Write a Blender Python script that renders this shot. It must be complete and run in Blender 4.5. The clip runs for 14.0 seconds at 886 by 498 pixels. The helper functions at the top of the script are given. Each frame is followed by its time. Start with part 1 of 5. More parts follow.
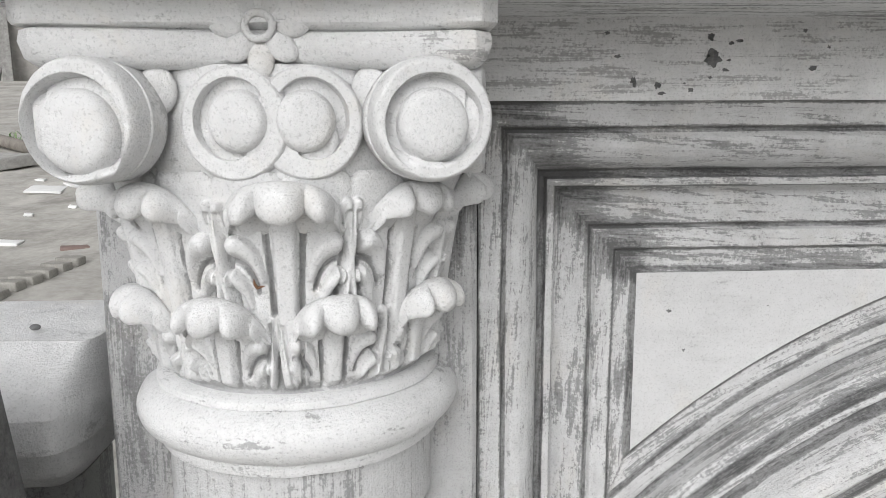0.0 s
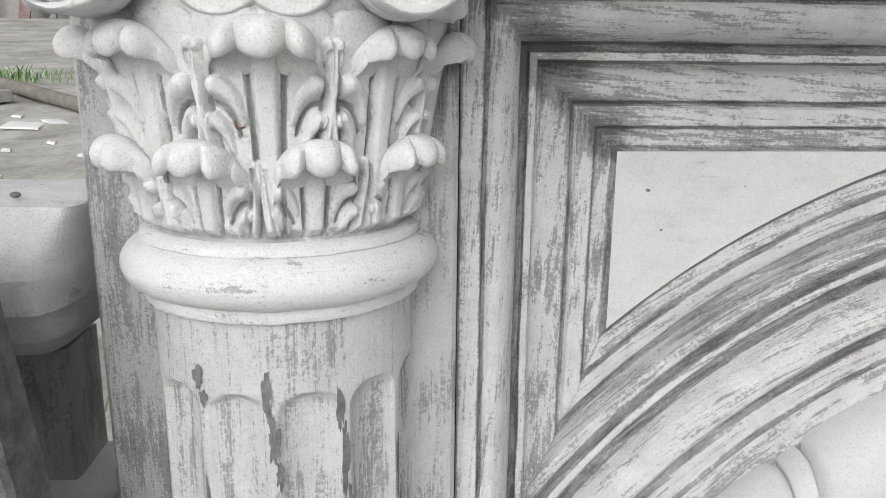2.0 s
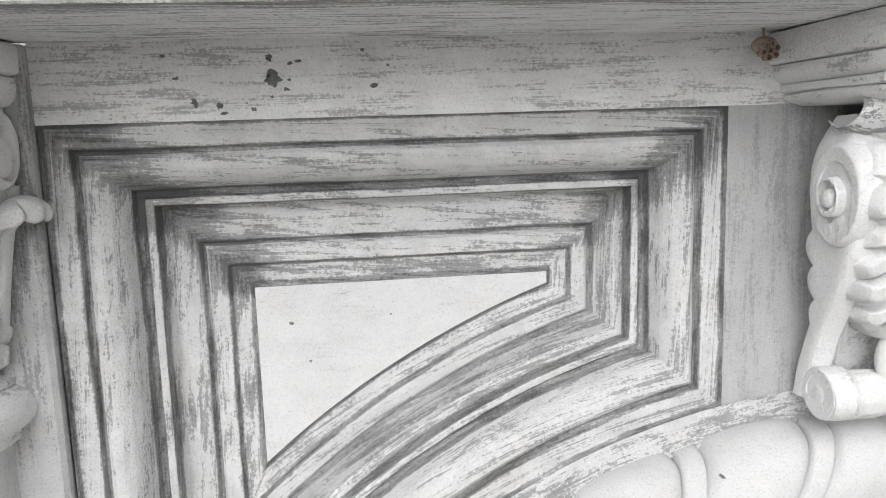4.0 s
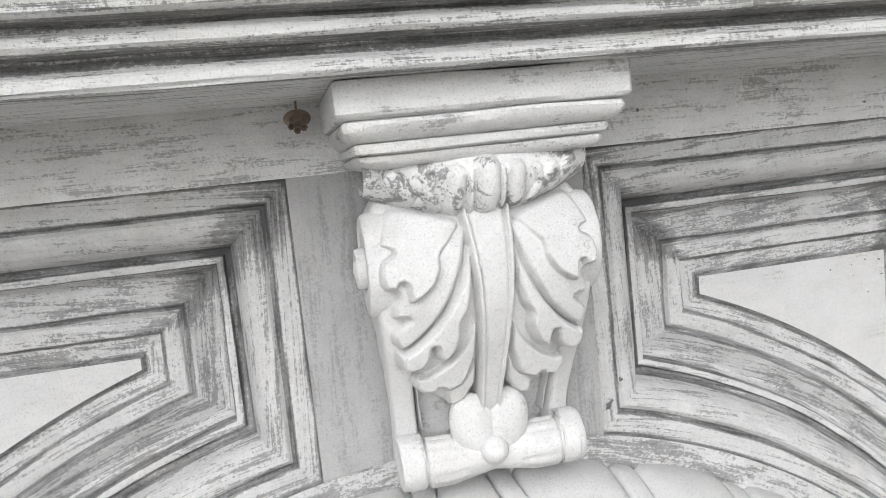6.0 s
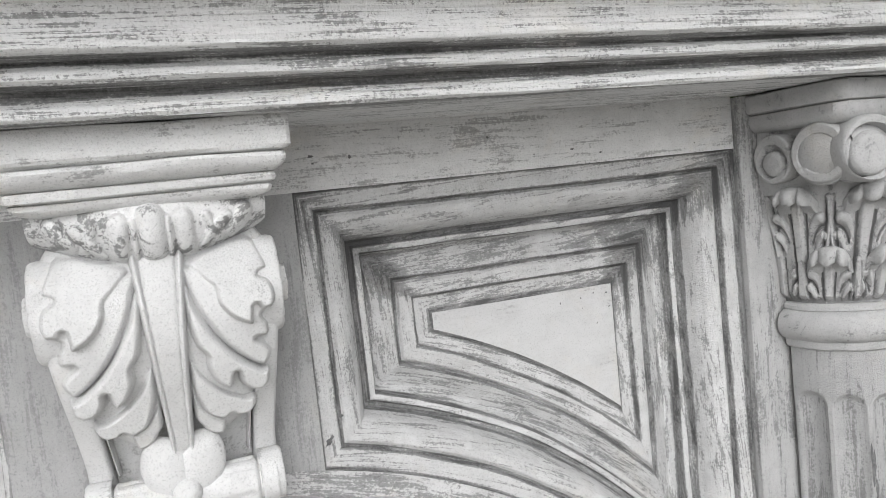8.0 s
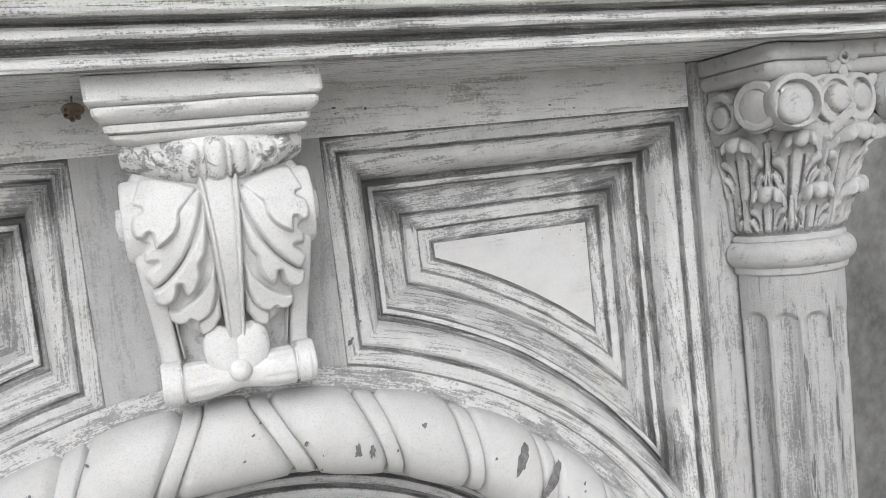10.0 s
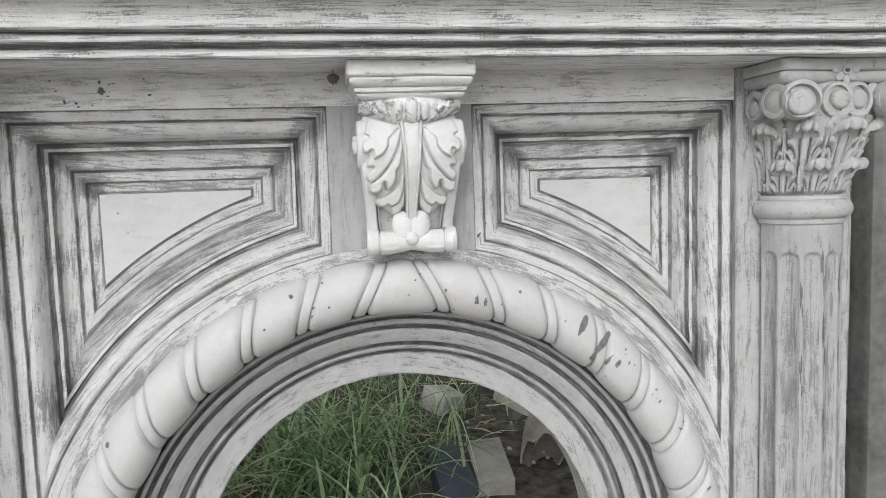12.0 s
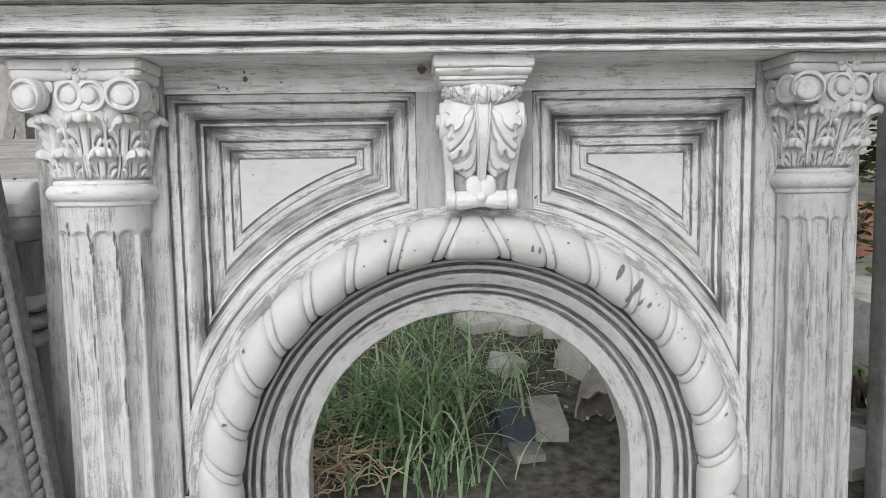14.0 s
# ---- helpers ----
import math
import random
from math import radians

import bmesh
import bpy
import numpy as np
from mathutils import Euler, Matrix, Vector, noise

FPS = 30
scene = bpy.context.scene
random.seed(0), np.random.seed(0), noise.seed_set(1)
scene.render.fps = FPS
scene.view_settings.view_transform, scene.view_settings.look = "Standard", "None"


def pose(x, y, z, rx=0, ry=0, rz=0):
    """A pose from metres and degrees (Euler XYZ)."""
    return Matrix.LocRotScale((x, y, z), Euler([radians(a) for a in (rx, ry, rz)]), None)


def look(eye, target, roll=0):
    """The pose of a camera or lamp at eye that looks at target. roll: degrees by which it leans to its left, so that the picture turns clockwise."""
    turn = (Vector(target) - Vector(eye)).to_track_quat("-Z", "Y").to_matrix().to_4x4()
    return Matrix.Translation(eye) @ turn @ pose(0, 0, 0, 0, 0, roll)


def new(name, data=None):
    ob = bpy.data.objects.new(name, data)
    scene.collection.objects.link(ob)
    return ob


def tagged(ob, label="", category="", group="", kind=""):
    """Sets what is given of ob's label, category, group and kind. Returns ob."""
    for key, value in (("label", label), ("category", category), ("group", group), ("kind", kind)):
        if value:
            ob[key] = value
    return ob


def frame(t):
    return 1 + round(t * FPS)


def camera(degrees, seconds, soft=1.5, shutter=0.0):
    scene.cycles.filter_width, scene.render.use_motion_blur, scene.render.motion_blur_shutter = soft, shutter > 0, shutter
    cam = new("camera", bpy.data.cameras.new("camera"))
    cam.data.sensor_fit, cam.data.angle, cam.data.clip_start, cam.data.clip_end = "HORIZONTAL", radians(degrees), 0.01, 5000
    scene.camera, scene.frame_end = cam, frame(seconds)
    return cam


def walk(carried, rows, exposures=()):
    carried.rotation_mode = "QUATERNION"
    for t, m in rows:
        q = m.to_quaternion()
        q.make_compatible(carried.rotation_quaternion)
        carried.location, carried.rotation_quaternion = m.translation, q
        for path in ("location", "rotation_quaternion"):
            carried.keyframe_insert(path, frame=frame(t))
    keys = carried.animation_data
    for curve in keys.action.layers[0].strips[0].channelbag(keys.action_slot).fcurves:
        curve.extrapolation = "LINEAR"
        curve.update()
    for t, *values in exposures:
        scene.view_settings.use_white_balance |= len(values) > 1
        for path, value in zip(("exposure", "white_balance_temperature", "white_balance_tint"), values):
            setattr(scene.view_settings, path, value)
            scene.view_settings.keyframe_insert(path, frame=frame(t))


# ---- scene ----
# ---- camera ----
cam = camera(61.9, 14.0, soft=0.5)
PATH = [
    (0, (-0.598, -0.504, 0.989), (-0.478, 1.465, 0.661), -0.3),
    (0.5, (-0.598, -0.515, 0.984), (-0.479, 1.447, 0.618), -0.1),
    (1, (-0.603, -0.52, 0.966), (-0.476, 1.441, 0.59), 0.0),
    (1.5, (-0.6, -0.523, 0.952), (-0.454, 1.426, 0.528), 0.5),
    (2, (-0.597, -0.518, 0.939), (-0.437, 1.421, 0.476), 0.5),
    (2.5, (-0.586, -0.527, 0.964), (-0.406, 1.428, 0.579), 0.1),
    (3, (-0.563, -0.517, 0.988), (-0.344, 1.443, 0.654), -0.9),
    (3.5, (-0.45, -0.53, 0.998), (-0.204, 1.431, 0.693), -2.6),
    (4, (-0.359, -0.538, 0.988), (-0.112, 1.425, 0.692), -1.9),
    (4.2, (-0.288, -0.544, 0.99), (-0.065, 1.421, 0.692), -1.8),
    (6.3, (-0.092, -0.567, 1.001), (0.337, 1.376, 0.805), -6.2),
    (6.5, (-0.084, -0.57, 1.002), (0.349, 1.373, 0.815), -6.1),
    (7, (-0.052, -0.579, 1.002), (0.431, 1.353, 0.818), -5.5),
    (7.5, (-0.006, -0.598, 0.998), (0.552, 1.315, 0.819), -5.8),
    (8, (0.034, -0.622, 0.997), (0.706, 1.254, 0.829), -6.0),
    (8.2, (0.041, -0.631, 1.0), (0.732, 1.238, 0.835), -6.1),
    (10.3, (-0.035, -0.791, 0.935), (0.615, 1.092, 0.757), -6.5),
    (10.5, (-0.054, -0.83, 0.926), (0.579, 1.059, 0.749), -6.5),
    (11, (-0.13, -0.983, 0.909), (0.411, 0.934, 0.73), -4.6),
    (11.5, (-0.135, -1.069, 0.925), (0.319, 0.869, 0.735), -3.6),
    (12, (-0.094, -1.153, 0.892), (0.202, 0.816, 0.705), -1.8),
    (12.5, (-0.052, -1.272, 0.859), (0.09, 0.712, 0.65), 0.6),
    (13, (-0.041, -1.338, 0.855), (0.013, 0.652, 0.658), 0.1),
    (13.5, (-0.059, -1.371, 0.847), (-0.05, 0.62, 0.651), -0.7),
    (14, (-0.12, -1.429, 0.839), (-0.017, 0.56, 0.656), -1.0),
]
walk(cam, [(t, look(eye, target, roll)) for t, eye, target, roll in PATH], [(0, -0.03, 6440, 10), (2.5, -0.05, 6440, 10), (3.2, -0.03, 6440, 10), (4, 0.20, 6440, 10), (6.5, 0.01, 6440, 10), (8, -0.07, 6440, 10), (10.5, -0.03, 6440, 10), (12, -0.11, 6440, 10), (12.5, -0.09, 6430, 10), (14, -0.10, 6430, 10)])

# ---- daylight: a bright overcast sky with a wide, weak sun ----
world = bpy.data.worlds.new("overcast")
scene.world = world
world.use_nodes = True
wt = world.node_tree
wt.nodes.clear()
sky = wt.nodes.new("ShaderNodeTexSky")
sky.sky_type, sky.sun_disc = "NISHITA", False
sky.sun_elevation, sky.sun_rotation = radians(33), radians(198)
sky.air_density, sky.dust_density = 1.0, 3.0
grey_sky = wt.nodes.new("ShaderNodeHueSaturation")
grey_sky.inputs["Saturation"].default_value = 0.05
wbg = wt.nodes.new("ShaderNodeBackground")
wbg.inputs["Strength"].default_value = 0.15
wout = wt.nodes.new("ShaderNodeOutputWorld")
wt.links.new(sky.outputs["Color"], grey_sky.inputs["Color"])
wt.links.new(grey_sky.outputs["Color"], wbg.inputs["Color"])
wt.links.new(wbg.outputs["Background"], wout.inputs["Surface"])
sun = new("sun", bpy.data.lights.new("sun", "SUN"))
sun.data.energy, sun.data.angle, sun.data.color = 1.6, radians(60), (1.0, 0.99, 0.975)
sun.matrix_world = look((-0.9, -2.8, 1.90), (0, 0, 0))


# ---- materials ----
def nodes_of(name):
    mat = bpy.data.materials.new(name)
    mat.use_nodes = True
    tree = mat.node_tree
    return mat, tree, tree.nodes["Principled BSDF"]


def link(tree, a, b):
    tree.links.new(a, b)


def noise_node(tree, vector, scale, detail=5.0, rough=0.6, distortion=0.0):
    n = tree.nodes.new("ShaderNodeTexNoise")
    n.inputs["Scale"].default_value, n.inputs["Detail"].default_value = scale, detail
    n.inputs["Roughness"].default_value, n.inputs["Distortion"].default_value = rough, distortion
    link(tree, vector, n.inputs["Vector"])
    return n.outputs["Fac"]


def ramp(tree, fac, stops):
    r = tree.nodes.new("ShaderNodeValToRGB")
    while len(r.color_ramp.elements) < len(stops):
        r.color_ramp.elements.new(0.5)
    for e, (p, c) in zip(r.color_ramp.elements, stops):
        e.position = p
        e.color = (c, c, c, 1) if isinstance(c, (int, float)) else (*c, 1)
    link(tree, fac, r.inputs["Fac"])
    return r.outputs["Color"]


def mix(tree, fac, a, b, blend="MIX"):
    m = tree.nodes.new("ShaderNodeMix")
    m.data_type, m.blend_type = "RGBA", blend
    for sock, v in ((m.inputs[0], fac), (m.inputs[6], a), (m.inputs[7], b)):
        if isinstance(v, (int, float)):
            sock.default_value = v if sock.type == "VALUE" else (v, v, v, 1)
        elif isinstance(v, tuple):
            sock.default_value = (*v, 1)
        else:
            link(tree, v, sock)
    return m.outputs[2]


def maths(tree, op, a, b=0.0, c=0.0, clamp=False):
    m = tree.nodes.new("ShaderNodeMath")
    m.operation, m.use_clamp = op, clamp
    for sock, v in zip(m.inputs, (a, b, c)):
        if isinstance(v, (int, float)):
            sock.default_value = v
        else:
            link(tree, v, sock)
    return m.outputs[0]


def coords(tree, source="Object", scale=(1, 1, 1), shift=True):
    t = tree.nodes.new("ShaderNodeTexCoord")
    m = tree.nodes.new("ShaderNodeMapping")
    m.inputs["Scale"].default_value = scale
    link(tree, t.outputs[source], m.inputs["Vector"])
    if shift:
        info = tree.nodes.new("ShaderNodeObjectInfo")
        add = tree.nodes.new("ShaderNodeVectorMath")
        add.operation = "MULTIPLY_ADD"
        link(tree, info.outputs["Random"], add.inputs[0])
        add.inputs[1].default_value = (7.0, 11.0, 5.0)
        link(tree, m.outputs["Vector"], add.inputs[2])
        return add.outputs["Vector"]
    return m.outputs["Vector"]


def bumped(tree, bsdf, height, strength, distance):
    b = tree.nodes.new("ShaderNodeBump")
    b.inputs["Strength"].default_value, b.inputs["Distance"].default_value = strength, distance
    link(tree, height, b.inputs["Height"])
    link(tree, b.outputs["Normal"], bsdf.inputs["Normal"])


def antique(name, white, mid, dark, source="UV", streak=(34, 250, 1), wander=1.0, lift=0.0, chips=0.5, relief=0.8, patch=9.0, soft=(0.90, 1.04), bare=0.16):
    """White paint dry-brushed over a grey glaze that stayed in the hollows. The mesh's glaze attribute says how much
    darker a place is:
    glaze left on the mouldings, shade put into carved recesses; wander: how raggedly the white breaks up; lift: glaze
    over the whole surface."""
    mat, tree, bsdf = nodes_of(name)
    where = coords(tree, "Object")
    brush = noise_node(tree, coords(tree, source, streak), 1.0, 9, 0.66, 0.5)
    long = tuple(v * (1.6 if v == min(streak[:2] if source == "UV" else streak) else 7.0) for v in streak)
    fine = noise_node(tree, coords(tree, source, long), 1.0, 4, 0.65)
    broad = noise_node(tree, where, patch, 5, 0.62, 0.9)
    grain = noise_node(tree, where, 700.0, 3, 0.65)
    stipple = noise_node(tree, where, 380.0, 5, 0.75)
    total = None
    for field, share in ((brush, 1.35), (fine, 0.55), (broad, 0.60), (stipple, 0.85)):
        term = maths(tree, "MULTIPLY", maths(tree, "SUBTRACT", field, 0.5), share * wander)
        total = term if total is None else maths(tree, "ADD", total, term)
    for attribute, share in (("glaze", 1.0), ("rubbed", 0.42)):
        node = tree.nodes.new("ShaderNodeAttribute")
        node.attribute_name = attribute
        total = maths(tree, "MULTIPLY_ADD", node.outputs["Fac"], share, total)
    total = maths(tree, "ADD", total, lift)
    tone = 0.55 * white + 0.45 * mid
    colour = ramp(tree, total, [(0.10, white), (0.365, 0.93 * white), (0.395, tone), (0.43, mid), (0.66, 0.84 * mid), (0.95, dark)])
    smoky = ramp(tree, noise_node(tree, where, 38.0, 6, 0.7, 0.5), [(0.32, soft[0]), (0.68, soft[1])])
    colour = mix(tree, 1.0, colour, smoky, "MULTIPLY")
    # faint yellowing in places
    aged = ramp(tree, noise_node(tree, where, 17.0, 5, 0.65, 0.6), [(0.56, (1, 1, 1)), (0.74, (1.0, 0.975, 0.935))])
    colour = mix(tree, 1.0, colour, aged, "MULTIPLY")
    speck = ramp(tree, grain, [(0.35, 0.55), (0.45, 1.0)])
    colour = mix(tree, 0.45, colour, speck, "MULTIPLY")
    spots = noise_node(tree, where, 300.0, 2, 0.5, 0.5)
    area = noise_node(tree, where, 11.0, 3, 0.6)
    lost = maths(tree, "ADD", spots, maths(tree, "MULTIPLY", area, 0.75))
    lost = ramp(tree, lost, [(1.20 - 0.16 * chips, 0.0), (1.22 - 0.16 * chips, 1.0)])
    colour = mix(tree, lost, colour, (bare, bare, bare * 0.98))
    link(tree, colour, bsdf.inputs["Base Color"])
    cover = ramp(tree, total, [(0.34, 1.0), (0.48, 0.0)])
    height = maths(tree, "ADD", maths(tree, "MULTIPLY", brush, 0.45), maths(tree, "MULTIPLY", grain, 0.42))
    height = maths(tree, "ADD", height, maths(tree, "MULTIPLY", stipple, 0.55))
    height = maths(tree, "ADD", height, maths(tree, "MULTIPLY", cover, 0.10))
    height = maths(tree, "ADD", height, maths(tree, "MULTIPLY", fine, 0.20))
    height = maths(tree, "SUBTRACT", height, maths(tree, "MULTIPLY", lost, 0.5))
    bsdf.inputs["Roughness"].default_value, bsdf.inputs["Specular IOR Level"].default_value = 0.62, 0.35
    bumped(tree, bsdf, height, relief, 0.0022)
    return mat


def plain_rough(name, a, b, scale, relief=0.6, distance=0.01, rough=0.85, detail=8.0):
    """Two-tone mineral or soil surface."""
    mat, tree, bsdf = nodes_of(name)
    where = coords(tree, "Object")
    n = noise_node(tree, where, scale, detail, 0.65, 0.3)
    n2 = noise_node(tree, where, scale * 9, 4, 0.6)
    f = ramp(tree, maths(tree, "ADD", maths(tree, "MULTIPLY", n, 0.7), maths(tree, "MULTIPLY", n2, 0.3)), [(0.35, 0.0), (0.66, 1.0)])
    link(tree, mix(tree, f, a, b), bsdf.inputs["Base Color"])
    bsdf.inputs["Roughness"].default_value, bsdf.inputs["Specular IOR Level"].default_value = rough, 0.2
    bumped(tree, bsdf, maths(tree, "ADD", n, maths(tree, "MULTIPLY", n2, 0.5)), relief, distance)
    return mat


CARVED = antique("carved_white_paint", 0.70, 0.46, 0.26, "Object", (48, 48, 48), 0.85, 0.12, 0.45, 0.8, 14.0, (0.92, 1.03), 0.3)
# darker copy of the carved paint, for the right-hand capital and collar
CARVED_DARKER = antique("carved_darker_paint", 0.48, 0.30, 0.20, "Object", (60, 60, 60), 0.9, 0.20, 0.6, 0.75, 14.0, (0.88, 1.04), 0.2)
CARVED_LEVEL = antique("carved_brushed_paint", 0.76, 0.44, 0.25, "Object", (26, 26, 90), 1.1, 0.18, 0.5, 0.9, 14.0, (0.93, 1.03), 0.25)
COLUMN = antique("column_paint", 0.62, 0.36, 0.10, "Object", (130, 130, 12), 1.3, 0.18, 0.9, 1.0, 12.0, (0.88, 1.05), 0.10)
# darker copy of the column paint, for the right-hand shaft
COLUMN_DARKER = antique("darker_column_paint", 0.44, 0.27, 0.10, "Object", (130, 130, 12), 1.3, 0.20, 0.9, 1.0, 12.0, (0.88, 1.05), 0.10)
STAINED = antique("stained_board_paint", 0.50, 0.31, 0.08, "Object", (110, 60, 14), 1.4, 0.30, 1.0, 1.0, 9.0, (0.86, 1.06), 0.10)
# BOARD is lifted against the shelf's shade; BOARD_UP is a darker copy
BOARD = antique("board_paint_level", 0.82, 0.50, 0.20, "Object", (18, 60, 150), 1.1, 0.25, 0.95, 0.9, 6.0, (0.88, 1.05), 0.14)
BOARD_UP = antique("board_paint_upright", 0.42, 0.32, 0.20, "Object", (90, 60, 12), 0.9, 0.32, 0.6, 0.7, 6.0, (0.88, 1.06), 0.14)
MOULD = antique("moulding_paint", 0.66, 0.36, 0.13, "UV", (26, 120, 1), 1.35, 0.19, 0.8, 1.1, 14.0, (0.84, 1.05))
LIPS = antique("shelf_paint", 0.82, 0.38, 0.17, "UV", (14, 240, 1), 1.6, 0.22, 0.8, 1.1, 9.0, (0.92, 1.04), 0.14)
ARCH = antique("arch_ring_paint", 0.48, 0.28, 0.11, "UV", (26, 110, 1), 1.2, 0.16, 0.9, 1.0, 11.0, (0.86, 1.05))
FIELD = antique("panel_paint", 0.57, 0.43, 0.3, "Object", (20, 24, 50), 0.95, 0.17, 0.8, 0.4, 8.0, (0.94, 1.03), 0.2)
ROLL = antique("roll_paint", 0.54, 0.36, 0.20, "Object", (26, 26, 26), 0.75, 0.14, 0.75, 0.5, 9.0, (0.94, 1.03), 0.14)


def soil_material():
    """Pale trodden earth, darker in a broad uneven patch behind the arch where the plants grow."""
    mat, tree, bsdf = nodes_of("yard_soil")
    where = coords(tree, "Object", shift=False)
    n = noise_node(tree, where, 0.9, 9, 0.6, 0.5)
    fine = noise_node(tree, where, 26.0, 6, 0.6)
    trodden = noise_node(tree, where, 4.5, 7, 0.62, 0.6)
    dry = ramp(tree, maths(tree, "ADD", maths(tree, "MULTIPLY", n, 0.5), maths(tree, "ADD", maths(tree, "MULTIPLY", trodden, 0.32), maths(tree, "MULTIPLY", fine, 0.18))), [(0.40, (0.26, 0.25, 0.23)), (0.60, (0.50, 0.485, 0.455))])
    dark_soil = ramp(tree, fine, [(0.34, (0.040, 0.037, 0.033)), (0.70, (0.15, 0.142, 0.13))])
    far = tree.nodes.new("ShaderNodeVectorMath")
    far.operation = "DISTANCE"
    link(tree, where, far.inputs[0])
    far.inputs[1].default_value = (0.4, 1.7, 0.2)
    edge = maths(tree, "ADD", far.outputs["Value"], maths(tree, "ADD", maths(tree, "MULTIPLY", n, 2.2), maths(tree, "MULTIPLY", noise_node(tree, where, 4.0, 6, 0.65), 1.2)))
    link(tree, mix(tree, ramp(tree, maths(tree, "MULTIPLY", edge, 0.25), [(0.76, 0.0), (0.88, 1.0)]), dark_soil, dry), bsdf.inputs["Base Color"])
    bsdf.inputs["Roughness"].default_value, bsdf.inputs["Specular IOR Level"].default_value = 0.95, 0.08
    bumped(tree, bsdf, maths(tree, "ADD", n, maths(tree, "MULTIPLY", fine, 0.6)), 0.25, 0.01)
    return mat


SOIL = soil_material()
CONCRETE = plain_rough("grey_concrete", (0.14, 0.137, 0.13), (0.28, 0.275, 0.265), 9.0, 0.4, 0.004)
STONE = plain_rough("pale_stone", (0.30, 0.295, 0.28), (0.50, 0.49, 0.47), 12.0, 0.5, 0.004)
SLATE = plain_rough("blue_slate", (0.035, 0.042, 0.060), (0.075, 0.085, 0.11), 14.0, 0.2, 0.002, 0.5)
TERRA = plain_rough("terracotta", (0.25, 0.13, 0.10), (0.36, 0.20, 0.155), 20.0, 0.4, 0.002)


# ---- mesh helpers ----
class Build:
    """Collects grids and polygons with uv and material numbers into one mesh."""

    def __init__(self):
        self.v, self.f, self.uv, self.m, self.g = [], [], [], [], []

    def grid(self, p, uv=None, m=0, wrap=False, flip=False, g=None):
        p = np.asarray(p, float)
        n, k = p.shape[:2]
        base = len(self.v)
        self.v += [tuple(q) for q in p.reshape(-1, 3)]
        self.g += [0.0] * (n * k) if g is None else [float(q) for q in np.broadcast_to(np.asarray(g, float), (n, k)).ravel()]
        uv = np.zeros((n, k, 2)) if uv is None else np.asarray(uv, float)
        for i in range(n - 1):
            for j in range(k if wrap else k - 1):
                j2 = (j + 1) % k
                q = [(i, j), (i, j2), (i + 1, j2), (i + 1, j)]
                if flip:
                    q = q[::-1]
                self.f.append([base + a * k + b for a, b in q])
                self.uv += [tuple(uv[a, b]) for a, b in q]
                self.m.append(m[i] if isinstance(m, (list, tuple)) else m)
        return self

    def poly(self, pts, m=0, uv=None):
        base = len(self.v)
        self.v += [tuple(p) for p in pts]
        self.g += [0.0] * len(pts)
        self.f.append(list(range(base, base + len(pts))))
        self.uv += [tuple(u) for u in uv] if uv is not None else [(p[0], p[2]) for p in pts]
        self.m.append(m)
        return self

    def box(self, a, b, m=0):
        (x0, y0, z0), (x1, y1, z1) = a, b
        c = [(x0, y0, z0), (x1, y0, z0), (x1, y1, z0), (x0, y1, z0), (x0, y0, z1), (x1, y0, z1), (x1, y1, z1), (x0, y1, z1)]
        for q in ((0, 3, 2, 1), (4, 5, 6, 7), (0, 1, 5, 4), (1, 2, 6, 5), (2, 3, 7, 6), (3, 0, 4, 7)):
            self.poly([c[i] for i in q], m)
        return self

    def mesh(self, name, mats, angle=35, weld=0.0):
        me = bpy.data.meshes.new(name)
        me.from_pydata(self.v, [], self.f)
        if any(self.g):
            me.attributes.new("glaze", "FLOAT", "POINT").data.foreach_set("value", np.array(self.g, np.float32))
        layer = me.uv_layers.new(name="UVMap")
        layer.data.foreach_set("uv", np.array(self.uv, np.float32).ravel())
        me.polygons.foreach_set("material_index", np.array(self.m, np.int32))
        for mat in mats if isinstance(mats, (list, tuple)) else [mats]:
            me.materials.append(mat)
        if weld:
            bm = bmesh.new()
            bm.from_mesh(me)
            bmesh.ops.remove_doubles(bm, verts=bm.verts, dist=weld)
            bm.to_mesh(me)
            bm.free()
        me.shade_smooth()
        me.set_sharp_from_angle(angle=radians(angle))
        return me


def part(name, built, mats, parent, label="", angle=35, weld=1e-5):
    """One mesh object under a thing or a part."""
    me = built if isinstance(built, bpy.types.Mesh) else built.mesh(name, mats, angle, weld)
    ob = new(name, me)
    ob.parent = parent
    return tagged(ob, label)


def thing(name, label, category, at=(0, 0, 0), turn=(0, 0, 0), group=""):
    ob = new(name)
    ob.empty_display_size = 0.05
    ob.matrix_world = pose(*at, *turn)
    return tagged(ob, label, category, group)


def to_mesh(bm, name, mats, angle=35):
    me = bpy.data.meshes.new(name)
    bm.to_mesh(me)
    bm.free()
    for mat in mats if isinstance(mats, (list, tuple)) else [mats]:
        me.materials.append(mat)
    me.shade_smooth()
    me.set_sharp_from_angle(angle=radians(angle))
    return me


